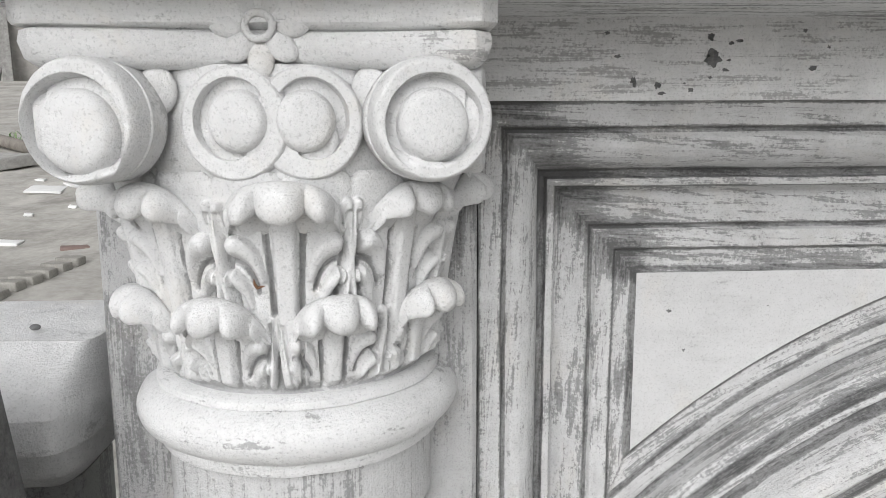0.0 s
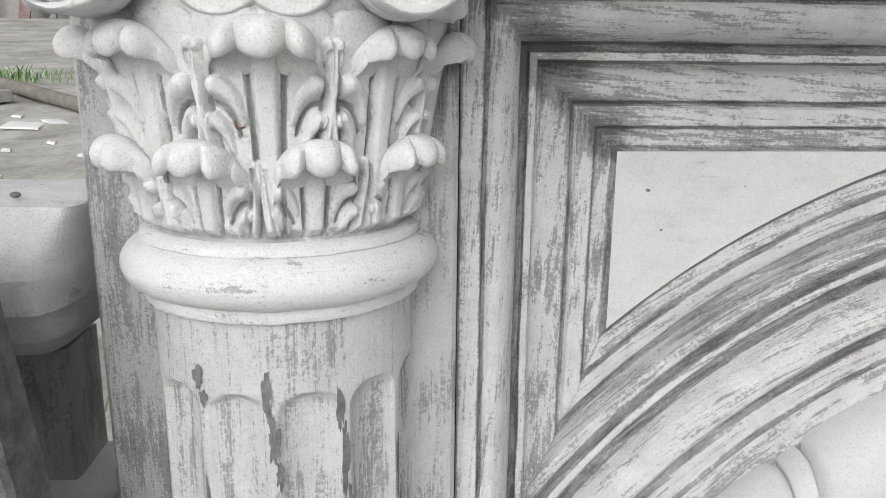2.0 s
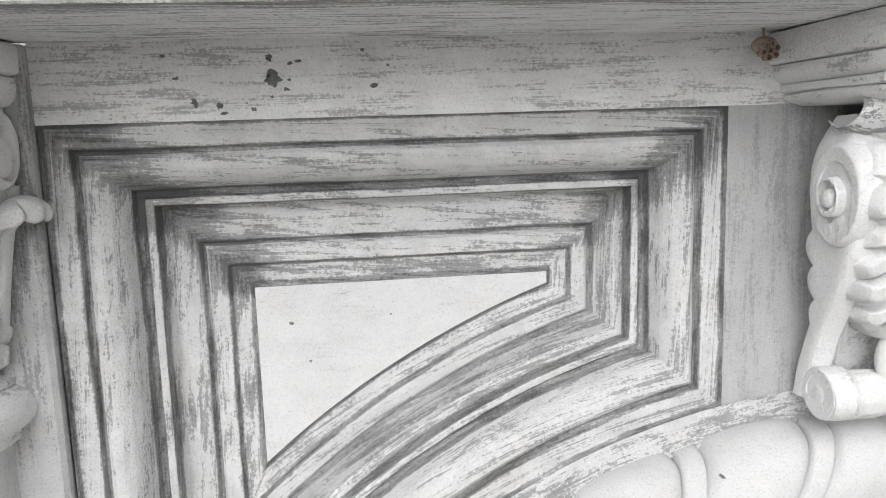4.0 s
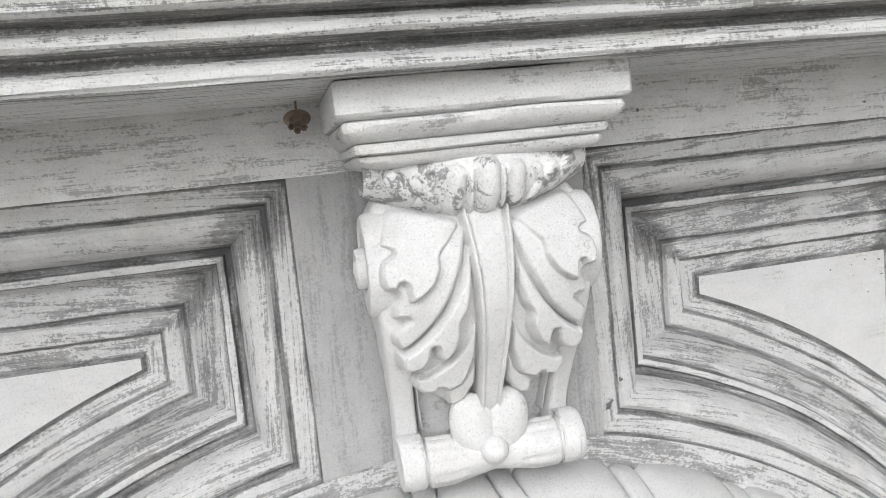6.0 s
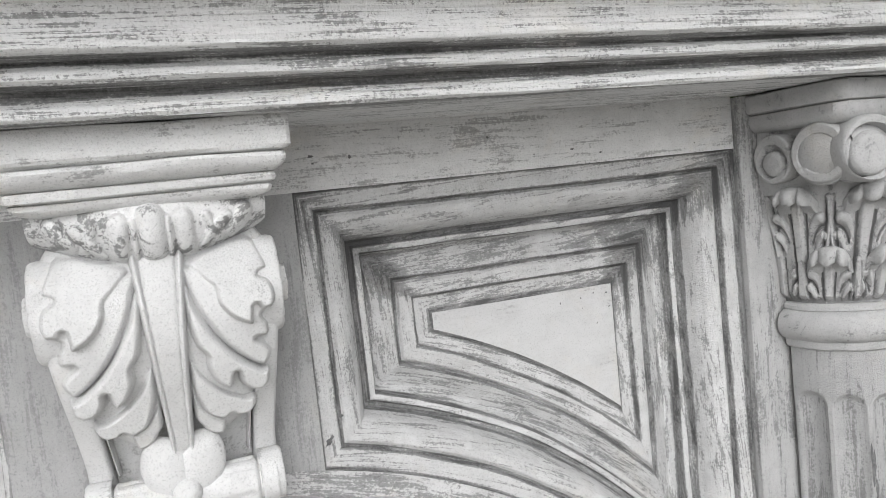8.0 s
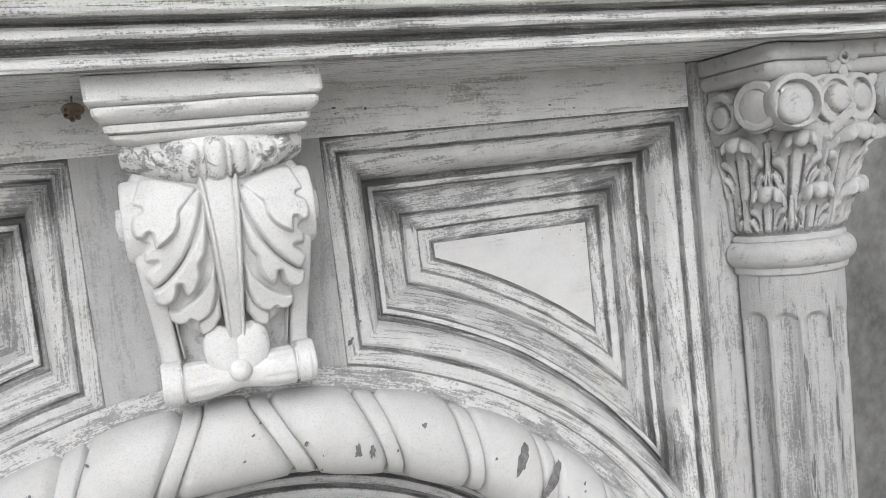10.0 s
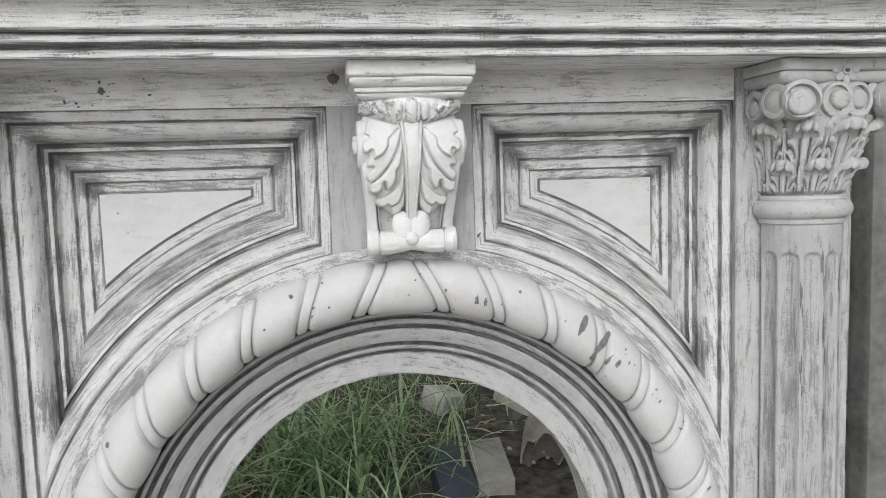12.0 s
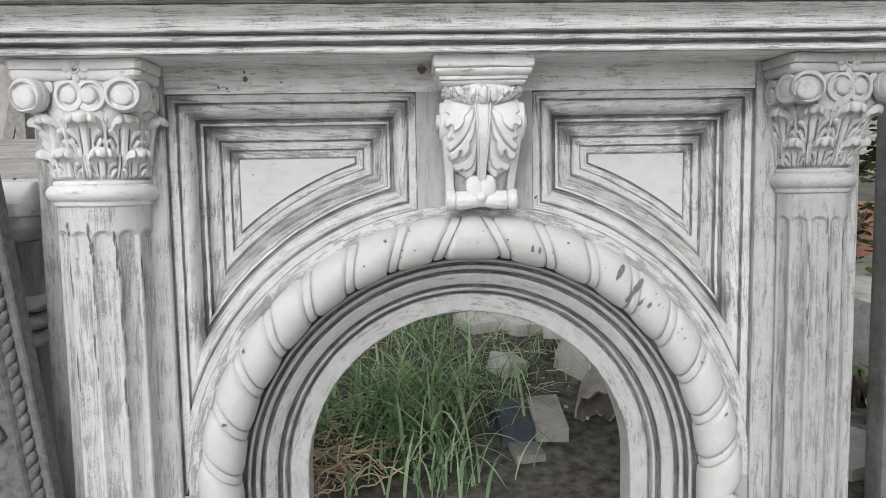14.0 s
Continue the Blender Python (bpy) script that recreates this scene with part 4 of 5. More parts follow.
def corbel_body():
    strokes = mirrored([
        # flat rim of the side scroll, with a fine bead inside it
        ((0.0640, 0.995), (0.0655, 0.92), (0.0560, 0.800), 0.0115, 0.0105, 0.0070, 6.0),
        ((0.0500, 0.960), (0.0500, 0.87), (0.0440, 0.822), 0.0016, 0.0014, 0.0035, 2.0),
        # edges of the stem
        ((0.0150, 0.985), (0.0085, 0.93), (0.0055, 0.832), 0.0032, 0.0024, 0.0182, 2.2),
    ])
    strokes += [((0.0, 0.985), (0.0, 0.93), (0.0, 0.832), 0.0135, 0.0052, 0.0165, 8.0)]
    us, zs = np.linspace(-1, 1, 270), np.linspace(0.795, 0.995, 320)
    u, z = np.meshgrid(us, zs)
    a = u * corbel_half(z)
    h = carve(a, z, strokes)
    h = np.maximum(h, leaf_relief(np.abs(a) / 1.08, z, LEAF, 0.0085, 0.0075, 0.9))
    for outline, tall, edge, root in SHEETS:
        h = np.maximum(h, leaf_relief(np.abs(a) / 1.15, z, outline, tall, edge * 0.72, root))
    round_off = np.clip((1 - np.abs(u)) / 0.05, 0, 1)
    h = h - 0.009 + 0.009 * np.clip(h / 0.004, 0, 1)
    w = corbel_front(z) + h - 0.006 * (1 - np.sqrt(1 - (1 - round_off) ** 2)) - 0.010 * u * u
    # paint is slightly darker where the ground is sunk
    b = Build().grid(np.stack([a, -w, z], -1), g=0.22 * np.clip(-h / 0.007, 0, 1))
    for i in (0, -1):
        # the cheek, with a scalloped back edge standing clear of the board, and a narrower neck behind it
        side = []
        for k in range(0, len(zs), 2):
            zz = zs[k]
            back = 0.080 - 0.008 * abs(math.sin(math.pi * (zz - 0.822) / 0.024)) ** 0.7 * (0.822 < zz < 0.918)
            back = min(back, w[k, i] - 0.006)
            rim = [(a[k, i], -(w[k, i] * (1 - t) + back * t), zz) for t in np.linspace(0, 1, 7)]
            side.append(rim + [(a[k, i] * 0.97, -back + 0.003, zz), (a[k, i] * 0.70, -back + 0.004, zz), (a[k, i] * 0.55, -0.040, zz)])
        # paint darkens from the cheek's back edge to the neck
        b.grid(side, flip=i == 0, g=[0, 0, 0, 0, 0, 0, 0.1, 0.2, 0.4, 0.4])
    return b


def build_corbel():
    corbel = part("corbel", corbel_body(), CARVED, mantel, "carved white scroll corbel with twin acanthus leaves and central stem", 70)
    corbel.matrix_basis = pose(CBX, 0, 0)
    # stepped cap
    layers = [(0.9930, 0.060, 0.130), (0.9960, 0.070, 0.141), (0.9990, 0.0735, 0.1445), (1.0022, 0.0745, 0.1455), (1.0032, 0.0738, 0.1445), (1.0037, 0.0718, 0.1425), (1.0044, 0.0742, 0.1465), (1.0052, 0.0762, 0.149), (1.0082, 0.0770, 0.1502), (1.0108, 0.0764, 0.1497),
              (1.0116, 0.0742, 0.1472), (1.0126, 0.0768, 0.1515), (1.0150, 0.0800, 0.1560), (1.0190, 0.0825, 0.1600), (1.0230, 0.0832, 0.1612), (1.0258, 0.0826, 0.1603), (1.0270, 0.0800, 0.1572), (1.0280, 0.0848, 0.1628), (1.0300, 0.0862, 0.1645), (1.0490, 0.0865, 0.1650), (1.0510, 0.0860, 0.1645)]
    b = Build()
    rows = []
    for n, (z, hw, front) in enumerate(layers):
        c = 0.0025
        pts = [(-hw, 0.04)] + [(-hw, f) for f in np.linspace(0.06, front - c, 6)] + [(x, front) for x in np.linspace(-hw + c, hw - c, 40)] + [(hw, f) for f in np.linspace(front - c, 0.06, 6)] + [(hw, 0.04)]
        z = 1.049 - (1.049 - z) * 0.84 if z < 1.049 else z
        rows.append([(x, -f + 0.0011 * noise.noise((x * 22, n * 0.6, 1.0)), z + 0.0013 * noise.noise((x * 17, f * 17, n * 0.35))) for x, f in pts])
    b.grid(rows)
    b.poly(rows[0][::-1])
    part("cap_moulding", b, CARVED_LEVEL, corbel, "stepped cap with brushed grey in the hollows", 35)
    # overhanging leaf collar under the cap
    strokes = mirrored([((0.0195, 0.974), (0.0195, 0.984), (0.0185, 0.995), 0.0050, 0.0062, 0.008, 2.2), ((0.0100, 0.972), (0.0100, 0.984), (0.0100, 0.996), 0.0018, 0.0022, 0.006, 2.0),
                        ((0.0290, 0.975), (0.0350, 0.984), (0.0440, 0.9925), 0.0028, 0.0050, 0.007, 2.0), ((0.0330, 0.9950), (0.0340, 0.988), (0.0400, 0.9800), 0.0030, 0.0030, 0.006, 2.0),
                        ((0.0470, 0.984), (0.0530, 0.988), (0.0560, 0.9960), 0.0050, 0.0060, 0.007, 2.2)])
    strokes += [((0.0, 0.974), (0.0, 0.984), (0.0, 0.997), 0.0068, 0.0085, 0.010, 2.2)]
    us, ks = np.linspace(-1, 1, 150), np.linspace(0, 1, 60)
    u, k = np.meshgrid(us, ks)
    a = 0.071 * u
    low = 0.9660 + 0.020 * np.abs(u) ** 1.6
    z = 1.006 - (1.006 - low) * k
    w = 0.112 + 0.030 * np.sqrt(np.clip(1 - (k * 1.02 - 0.25) ** 2 / 0.6, 0, 1)) - 0.018 * u * u + carve(a, z, strokes) * np.clip((1 - k) * 6, 0, 1) * 0.8
    c = Build().grid(np.stack([a, -w, z], -1), flip=True)
    c.grid([[(a[-1, i], -w[-1, i], z[-1, i]) for i in range(150)], [(a[-1, i], -0.09, z[-1, i] + 0.006) for i in range(150)]], flip=True)
    part("leaf_collar", c, FLAKED, corbel, "folded leaf collar with flaked white paint", 70)
    # bottom roll with fluted sides
    rows = []
    for x in np.linspace(-0.064, 0.060, 97):
        row = []
        end = 1.0 if abs(x) < 0.059 else 0.93
        for t in np.linspace(0, 2 * math.pi, 56, endpoint=False):
            r = 0.0170 - 0.0018 * max(0.0, math.cos(11 * t)) ** 4 * (1 if 0.020 < abs(x) < 0.044 else 0) - 0.0035 * max(0.0, 1 - abs(abs(x) - 0.0475) / 0.0022)
            r -= 0.005 * max(0.0, 1 - abs(x) / 0.03)
            row.append((x, -0.087 + r * end * math.cos(t), 0.8035 + r * end * math.sin(t)))
        rows.append(row)
    d = Build().grid(rows, wrap=True)
    d.poly(rows[0])
    d.poly(rows[-1][::-1])
    part("bottom_roll", d, CARVED, corbel, "small fluted roll", 50)
    knob = [ball((-0.001, -0.0990, 0.8090), (0.0098, 0.0095, 0.0098), 18)]
    knob += [turned(ball((0, 0, 0), (0.0160, 0.0095, 0.0235), 20), pose(0.0115 * q - 0.001, -0.0925, 0.8260, 0, 12 * q, 0)) for q in (-1, 1)]
    part("knob", joined(*knob), CARVED, corbel, "heart-shaped bud at the foot of the leaves", 80)
    for s in (-1, 1):
        part("side_scroll", turned(scroll_disc(0.0255, 0.0085, 0.34, (0.0, -0.05), 0.012, -100, 340, 0.36, s), pose(s * 0.0665, -0.1055, 0.944, 0, 0, s * 90) @ Matrix.Diagonal((0.98, 1, 1.30, 1))), CARVED, corbel, angle=50)
        part("side_scroll", turned(scroll_disc(0.0110, 0.0135, 0.5, (0.0, -0.05), 0.012, -100, 330, 0.36, s), pose(s * 0.0665, -0.1055, 0.943, 0, 0, s * 90) @ Matrix.Diagonal((1, 1, 1.2, 1))), CARVED, corbel, angle=50)
        part("side_scroll", turned(scroll_disc(0.0185, 0.0045, 0.36, (0.0, 0.0), 0.012, -100, 340, 0.34, s), pose(s * 0.0600, -0.0835, 0.8045, 0, 0, s * 90)), CARVED, corbel, angle=50)


build_corbel()


# ---- chips and stains on the paint ----
BARE = plain_rough("bare_dark_patch", (0.08, 0.08, 0.082), (0.24, 0.24, 0.24), 150.0, 0.5, 0.001, 0.7)


def blot(place, w, h, turn=0.0, seed=0, n=28):
    """A small uneven patch; place(a, b) gives the point on the surface."""
    b = Build()
    rings = []
    for k in (0.0, 0.5, 1.0):
        ring = []
        for j in range(n):
            t = 2 * math.pi * j / n
            r = k * (1 + 0.75 * noise.noise((math.cos(t) * 1.6, math.sin(t) * 1.6, seed * 3.1)) + 0.55 * noise.noise((math.cos(t) * 5, math.sin(t) * 5, seed)))
            a, c = w * r * math.cos(t), h * r * math.sin(t)
            ring.append(place(a * math.cos(turn) - c * math.sin(turn), a * math.sin(turn) + c * math.cos(turn)))
        rings.append(ring)
    return b.grid(rings, wrap=True, flip=True)


def on_roll(angle, f, lift=0.0007):
    r0 = 0.0425
    def place(a, c):
        ang, ff = radians(angle) + a / 0.484, radians(f) + c / r0
        r = 0.484 + (r0 + lift) * math.sin(ff)
        return (XC + r * math.sin(ang), -0.048 - (r0 + lift) * math.cos(ff), ZC + r * math.cos(ang))
    return place


def on_face(x, z, y=FACE - 0.0006):
    return lambda a, c: (x + a, y, z + c)


def patch(place, w, h, turn=0.0, seed=0, parent=None):
    part("paint_chip", blot(place, w, h, turn, seed), BARE, parent or mantel, "bare dark patch in the paint", 80)


for seed, (x, z, w, h, turn) in enumerate([(-0.4020, 1.0300, 0.0052, 0.0042, 0.5), (-0.4045, 1.0425, 0.0022, 0.0020, 0.0), (-0.452, 1.0155, 0.0020, 0.0026, 0.4), (-0.437, 1.0130, 0.0018, 0.0022, 0.0), (-0.345, 1.046, 0.0013, 0.0014, 0.0),
                                            (0.128, 0.806, 0.0040, 0.0024, 0.7), (0.139, 0.824, 0.0018, 0.0014, 0.5), (0.17, 1.028, 0.0012, 0.0012, 0.0), (0.29, 1.034, 0.0010, 0.0010, 0.0)]):
    patch(on_face(x, z), w, h, turn, seed)
for seed, (ang, f, w, h, turn) in enumerate([(13.2, -12, 0.0035, 0.0085, 0.2), (14.9, -12, 0.0038, 0.0078, 0.2), (33.4, 20, 0.0060, 0.0150, 0.1), (38.2, 6, 0.0050, 0.0240, 0.0), (38.4, -30, 0.0035, 0.0100, 0.0),
                                              (41.1, -12, 0.0042, 0.0075, 0.1), (43.0, -4, 0.0035, 0.0078, 0.1), (44.5, 12, 0.0012, 0.0040, 0.2), (43.0, 20, 0.0014, 0.0014, 0.0), (54.0, 6, 0.0016, 0.0040, 0.1),
                                              (30.0, 6, 0.0016, 0.0016, 0.0), (-72.0, 4, 0.0035, 0.0060, 0.2), (-56.2, 40, 0.0050, 0.0040, 0.3), (74.0, 18, 0.0020, 0.0060, 0.2), (20.5, 26, 0.0030, 0.0030, 0.0), (-13.0, -10, 0.0022, 0.0022, 0.0),
                                              (-24.5, -4, 0.0032, 0.0014, 0.2), (-18.4, 34, 0.0030, 0.0050, 0.4)]):
    patch(on_roll(ang, f), 0.85 * w, 0.90 * h, turn, seed + 20)

def on_column(cx, f, z, lift=0.0008):
    slim, (ax, ay) = SLIM[cx]
    r = 0.081 * slim + lift
    return lambda a, c: (ax + r * math.sin(radians(f) + a / r), ay - r * math.cos(radians(f) + a / r), z + c)


for seed, (side, f, z, w, h) in enumerate([(0, -2, 0.764, 0.0030, 0.0125), (0, 0, 0.735, 0.0038, 0.0140), (0, 27, 0.752, 0.0034, 0.0130), (0, 29, 0.715, 0.0028, 0.0170), (0, -31, 0.770, 0.0050, 0.0070), (0, -30, 0.690, 0.0022, 0.0200),
                                            (0, 1, 0.655, 0.0020, 0.0240), (0, 31, 0.610, 0.0026, 0.0260), (0, -2, 0.560, 0.0022, 0.0300), (0, 60, 0.700, 0.0022, 0.0220), (0, -28, 0.520, 0.0020, 0.0200), (0, 30, 0.480, 0.0022, 0.0260),
                                            (1, -2, 0.745, 0.0022, 0.0170), (1, 29, 0.720, 0.0024, 0.0200), (1, -30, 0.700, 0.0022, 0.0180), (1, 1, 0.640, 0.0024, 0.0260), (1, 30, 0.600, 0.0022, 0.0260), (1, -29, 0.580, 0.0022, 0.0220), (1, 2, 0.500, 0.0020, 0.0240)]):
    patch(on_column(COLUMNS[side], f, z), 0.8 * w, h, 0.0, 300 + seed)
    patch(on_column(COLUMNS[side], f + 2, z - 1.5 * h), 0.5 * w, 0.6 * h, 0.0, 340 + seed)

rng = random.Random(21)
for k in range(24):
    if k < 20:
        x, z = rng.gauss(0.435, 0.035), rng.gauss(0.868, 0.022)
        inside = 0.27 < x < 0.424 + 0.002 and z < 0.884 and math.hypot(x - XC, z - ZC) > 0.668
    else:
        x, z = rng.uniform(-0.42, -0.26), rng.uniform(0.80, 0.88)
        inside = math.hypot(x - XC, z - ZC) > 0.668
    if inside:
        r = rng.uniform(0.0004, 0.0012)
        patch(on_face(x, z, 0.0009), r, r * rng.uniform(0.7, 1.6), rng.uniform(0, 3), 60 + k)
for k in range(20):
    x, z = rng.gauss(-0.41, 0.035) if k < 14 else rng.uniform(0.13, 0.54), rng.uniform(1.008, 1.046)
    r = rng.uniform(0.0005, 0.0012)
    patch(on_face(x, z), r * rng.uniform(1.0, 2.2), r, 0.0, 110 + k)
for k in range(22):
    r = rng.uniform(0.0006, 0.0016)
    patch(on_roll(rng.uniform(-25, 85), rng.uniform(-45, 45)), r, r * rng.uniform(1, 2.5), rng.uniform(0, 3), 150 + k)

# a scrap of dry leaf caught on the left-hand capital
scrap = thing("dry_leaf", "tiny curled brown leaf scrap caught on a capital", "leaf", (-0.667, -0.1475, 0.9125), (20, 35, 0))
scrap.matrix_world = scrap.matrix_world @ Matrix.Scale(0.65, 4)
DRY = plain_rough("dry_leaf_brown", (0.10, 0.05, 0.03), (0.26, 0.15, 0.09), 300.0, 0.4, 0.0005)
part("blade", tube([(-0.005, 0.0, 0.004), (-0.002, -0.001, 0.001), (0.001, 0.0, -0.001), (0.003, 0.001, 0.0015), (0.0045, 0.0, 0.004)], [0.0003, 0.0012, 0.0014, 0.0009, 0.0003], 6), DRY, scrap)

# ---- wasp nest under the shelf ----
COMB = plain_rough("paper_comb", (0.20, 0.15, 0.12), (0.36, 0.29, 0.24), 120.0, 0.4, 0.001)


def make_nest():
    nest = thing("wasp_nest", "small brown papery wasp comb hanging from the shelf", "nest", (-0.082, -0.070, 1.0400))
    nest.matrix_world = nest.matrix_world @ Matrix.Scale(0.75, 4)
    part("stalk", tube([(0.001, 0.006, 0.021), (0.0, 0.004, 0.014), (0, 0.002, 0.008)], 0.0012, 6), COMB, nest)
    part("cap", ball((0, 0.002, 0.002), (0.012, 0.008, 0.008), 10), COMB, nest, "rounded back of the comb", 80)
    spots = [(0, 0)] + [(0.0062 * math.cos(radians(60 * k + 20)), 0.0058 * math.sin(radians(60 * k + 20))) for k in range(6)]
    for x, z in spots:
        b = Build()
        rows = [[(x + r * math.cos(t), y, z - 0.003 + r * math.sin(t)) for t in np.linspace(0, 2 * math.pi, 6, endpoint=False)] for r, y in ((0.0031, 0.0), (0.0033, -0.0085), (0.0026, -0.0085), (0.0022, -0.001))]
        b.grid(rows, wrap=True)
        b.poly(rows[-1])
        part("cell", b, COMB, nest, angle=30)


make_nest()

# ---- the pedestal beside it, seen past the column ----
WORN = antique("weathered_cream_paint", 0.74, 0.50, 0.28, "Object", (26, 26, 34), 0.9, 0.20, 0.7, 0.9, 6.0, (0.86, 1.05), 0.2)
DULL = antique("dull_grey_paint", 0.40, 0.26, 0.14, "Object", (40, 40, 12), 1.1, 0.28, 0.6, 0.8, 5.0, (0.84, 1.06), 0.1)


def plan_stack(layers, x0, back):
    """Layers of (height, front, right end, rounded corner) closed into one solid with worn, slightly uneven faces."""
    b = Build()
    fine = []
    for lo, hi in zip(layers[:-1], layers[1:]):
        fine += [tuple(p + (q - p) * k / 3 for p, q in zip(lo, hi)) for k in range(3)]
    rows = []
    for n, (z, front, right, cut) in enumerate(fine + [layers[-1]]):
        turn = [math.pi / 2 * k / 6 for k in range(7)]
        pts = [(x0, back), (x0, front)] + [(x0 + (right - cut - x0) * k / 24, front) for k in range(1, 24)]
        pts += [(right - cut + cut * math.sin(t), front + 2.4 * cut * (1 - math.cos(t))) for t in turn] + [(right, back)]
        rows.append([(x + 0.0008 * noise.noise((y * 40, z * 40, 5)), y + 0.0020 * noise.noise((x * 18, z * 22, 0.3)) + 0.0008 * noise.noise((x * 70, z * 70, 7)), z + 0.0012 * noise.noise((x * 12, y * 12, n * 0.3))) for x, y in pts])
    b.grid(rows)
    b.poly(rows[-1])
    b.poly(rows[0][::-1])
    return b


def make_pedestal():
    ped = thing("pedestal", "weathered pale pedestal with a chamfered, cracked cap slab", "pedestal")
    x0, back = -1.22, 0.075
    part("cap_slab", plan_stack([(0.786, -0.052, -0.806, 0.018), (0.789, -0.060, -0.800, 0.020), (0.812, -0.062, -0.798, 0.022), (0.818, -0.058, -0.799, 0.022), (0.836, -0.038, -0.799, 0.016), (0.851, -0.020, -0.799, 0.010), (0.857, 0.03, -0.7995, 0.006)], x0, back),
         WORN, ped, "pale cap slab with a sloping front edge", 30)
    part("neck_moulding", plan_stack([(0.738, 0.010, -0.838, 0.01), (0.745, -0.012, -0.826, 0.012), (0.752, -0.022, -0.820, 0.014), (0.757, -0.030, -0.815, 0.016), (0.764, -0.042, -0.808, 0.018), (0.776, -0.047, -0.806, 0.018), (0.786, -0.048, -0.806, 0.018)], x0, back), WORN, ped, "", 40)
    part("shaft", plan_stack([(-0.02, 0.014, -0.832, 0.004), (0.30, 0.014, -0.832, 0.004), (0.52, 0.014, -0.832, 0.004), (0.738, 0.014, -0.832, 0.004)], x0, back), DULL, ped, "flat grey shaft", 30)
    for z in (0.617, 0.583, 0.549):
        pts = [(z - 0.0155 + 0.031 * k / 8, 0.006 - 0.030 * math.sin(math.pi * k / 8) ** 0.6, -0.826 + 0.020 * math.sin(math.pi * k / 8) ** 0.6, 0.008) for k in range(9)]
        part("roll_moulding", plan_stack(pts, x0, back), WORN, ped, "", 60)
    dot = thing("pebble", "tiny dark pebble lying on the pale cap slab", "pebble", (-0.842, -0.008, 0.8560))
    part("stone", ball((0, 0, 0.0015), (0.0036, 0.0028, 0.0022), 8), BARE, dot, angle=60)


make_pedestal()

# ---- the leaning cast panel with a rope border ----
CAST = plain_rough("grainy_cast_stone", (0.08, 0.08, 0.079), (0.21, 0.21, 0.207), 60.0, 0.9, 0.003, 0.9)


def make_cast_panel():
    pan = thing("cast_panel", "dark grainy cast panel with rope border, leaning on the pedestal", "ornamental panel", (-0.694, -0.15, 0.0), (0, -7.2, 0))
    w, h = 0.34, 0.895
    b = Build()
    prof = [(0.0, 0.02), (0.0, -0.013), (0.003, -0.016), (0.013, -0.016), (0.015, -0.010), (0.017, -0.004), (0.041, -0.004), (0.044, -0.009), (0.048, -0.012), (0.052, -0.009), (0.056, 0.000), (0.08, 0.004)]
    rows = []
    for z in np.linspace(-0.01, h, 60):
        rows.append([(-d, y + 0.0010 * noise.noise((d * 60, z * 40, 0)), z) for d, y in prof] + [(-w, 0.004, z), (-w, 0.02, z)])
    b.grid(rows, flip=True)
    b.poly(rows[-1])
    part("slab", b, CAST, pan, "", 35)
    for k in range(38):
        z = 0.02 + 0.0225 * k
        t = turned(ball((0, 0, 0), (0.0085, 0.0085, 0.0165), 10), pose(-0.029, -0.006, z, 0, 32, 0))
        part("rope_strand", t, CAST, pan, angle=80)
    # curled leaf ornament in the sunk field
    for n, (cx, cz, r0, turns, sgn) in enumerate([(-0.135, 0.42, 0.055, 1.6, 1), (-0.150, 0.66, 0.045, 1.5, -1), (-0.135, 0.79, 0.05, 1.5, 1)]):
        pts, rad = [], []
        for k in np.linspace(0, 1, 46):
            t = k * turns * 2 * math.pi
            r = r0 * (1 - 0.86 * k)
            pts.append((cx + r * math.cos(t * sgn), -0.002, cz + r * math.sin(t * sgn)))
            rad.append(0.0125 * (1 - 0.5 * k))
        part("scroll_ornament", tube(pts, rad, 10), CAST, pan, "", 70)


make_cast_panel()

# ---- upright slab beyond the right-hand column ----
SLAB = plain_rough("stained_slab", (0.075, 0.075, 0.073), (0.23, 0.23, 0.225), 5.0, 0.3, 0.003, 0.8)


def bevelled_box(size, bevel, segments=2):
    bm = bmesh.new()
    bmesh.ops.create_cube(bm, size=1.0)
    bmesh.ops.scale(bm, vec=size, verts=bm.verts)
    bmesh.ops.bevel(bm, geom=bm.edges[:], offset=bevel, segments=segments, affect="EDGES", profile=0.5)
    return bm


def chunk(size, bevel, seed, rough=0.06, cuts=3):
    """A block with uneven faces and worn edges."""
    bm = bevelled_box(size, bevel, 2)
    bmesh.ops.subdivide_edges(bm, edges=[e for e in bm.edges if e.calc_length() > min(size) * 0.45], cuts=cuts, use_grid_fill=True)
    low = min(size)
    for v in bm.verts:
        n = noise.noise_vector(v.co * (1.1 / low) + Vector((seed * 5.3, 0, 0))) + 0.35 * noise.noise_vector(v.co * (5.0 / low) + Vector((0, seed * 3.3, 0)))
        v.co += n * low * rough
    return bm


def block(name, label, category, at, turn, size, mat, seed, bevel=0.006, rough=0.035, group="", surface="body"):
    t = thing(name, label, category, at, turn, group)
    part(surface, to_mesh(chunk(size, bevel, seed, rough), surface, mat, 40), mat, t)
    return t


block("upright_slab", "dark stained concrete slab standing on edge behind the column", "slab", (1.190, 0.190, 0.51), (0, 0, 0), (0.46, 0.066, 1.04), SLAB, 1, 0.008, 0.01)

# ---- rubble behind the arch ----
def on_ground(x, y, up):
    return (x, y, ground_height(x, y) + up)


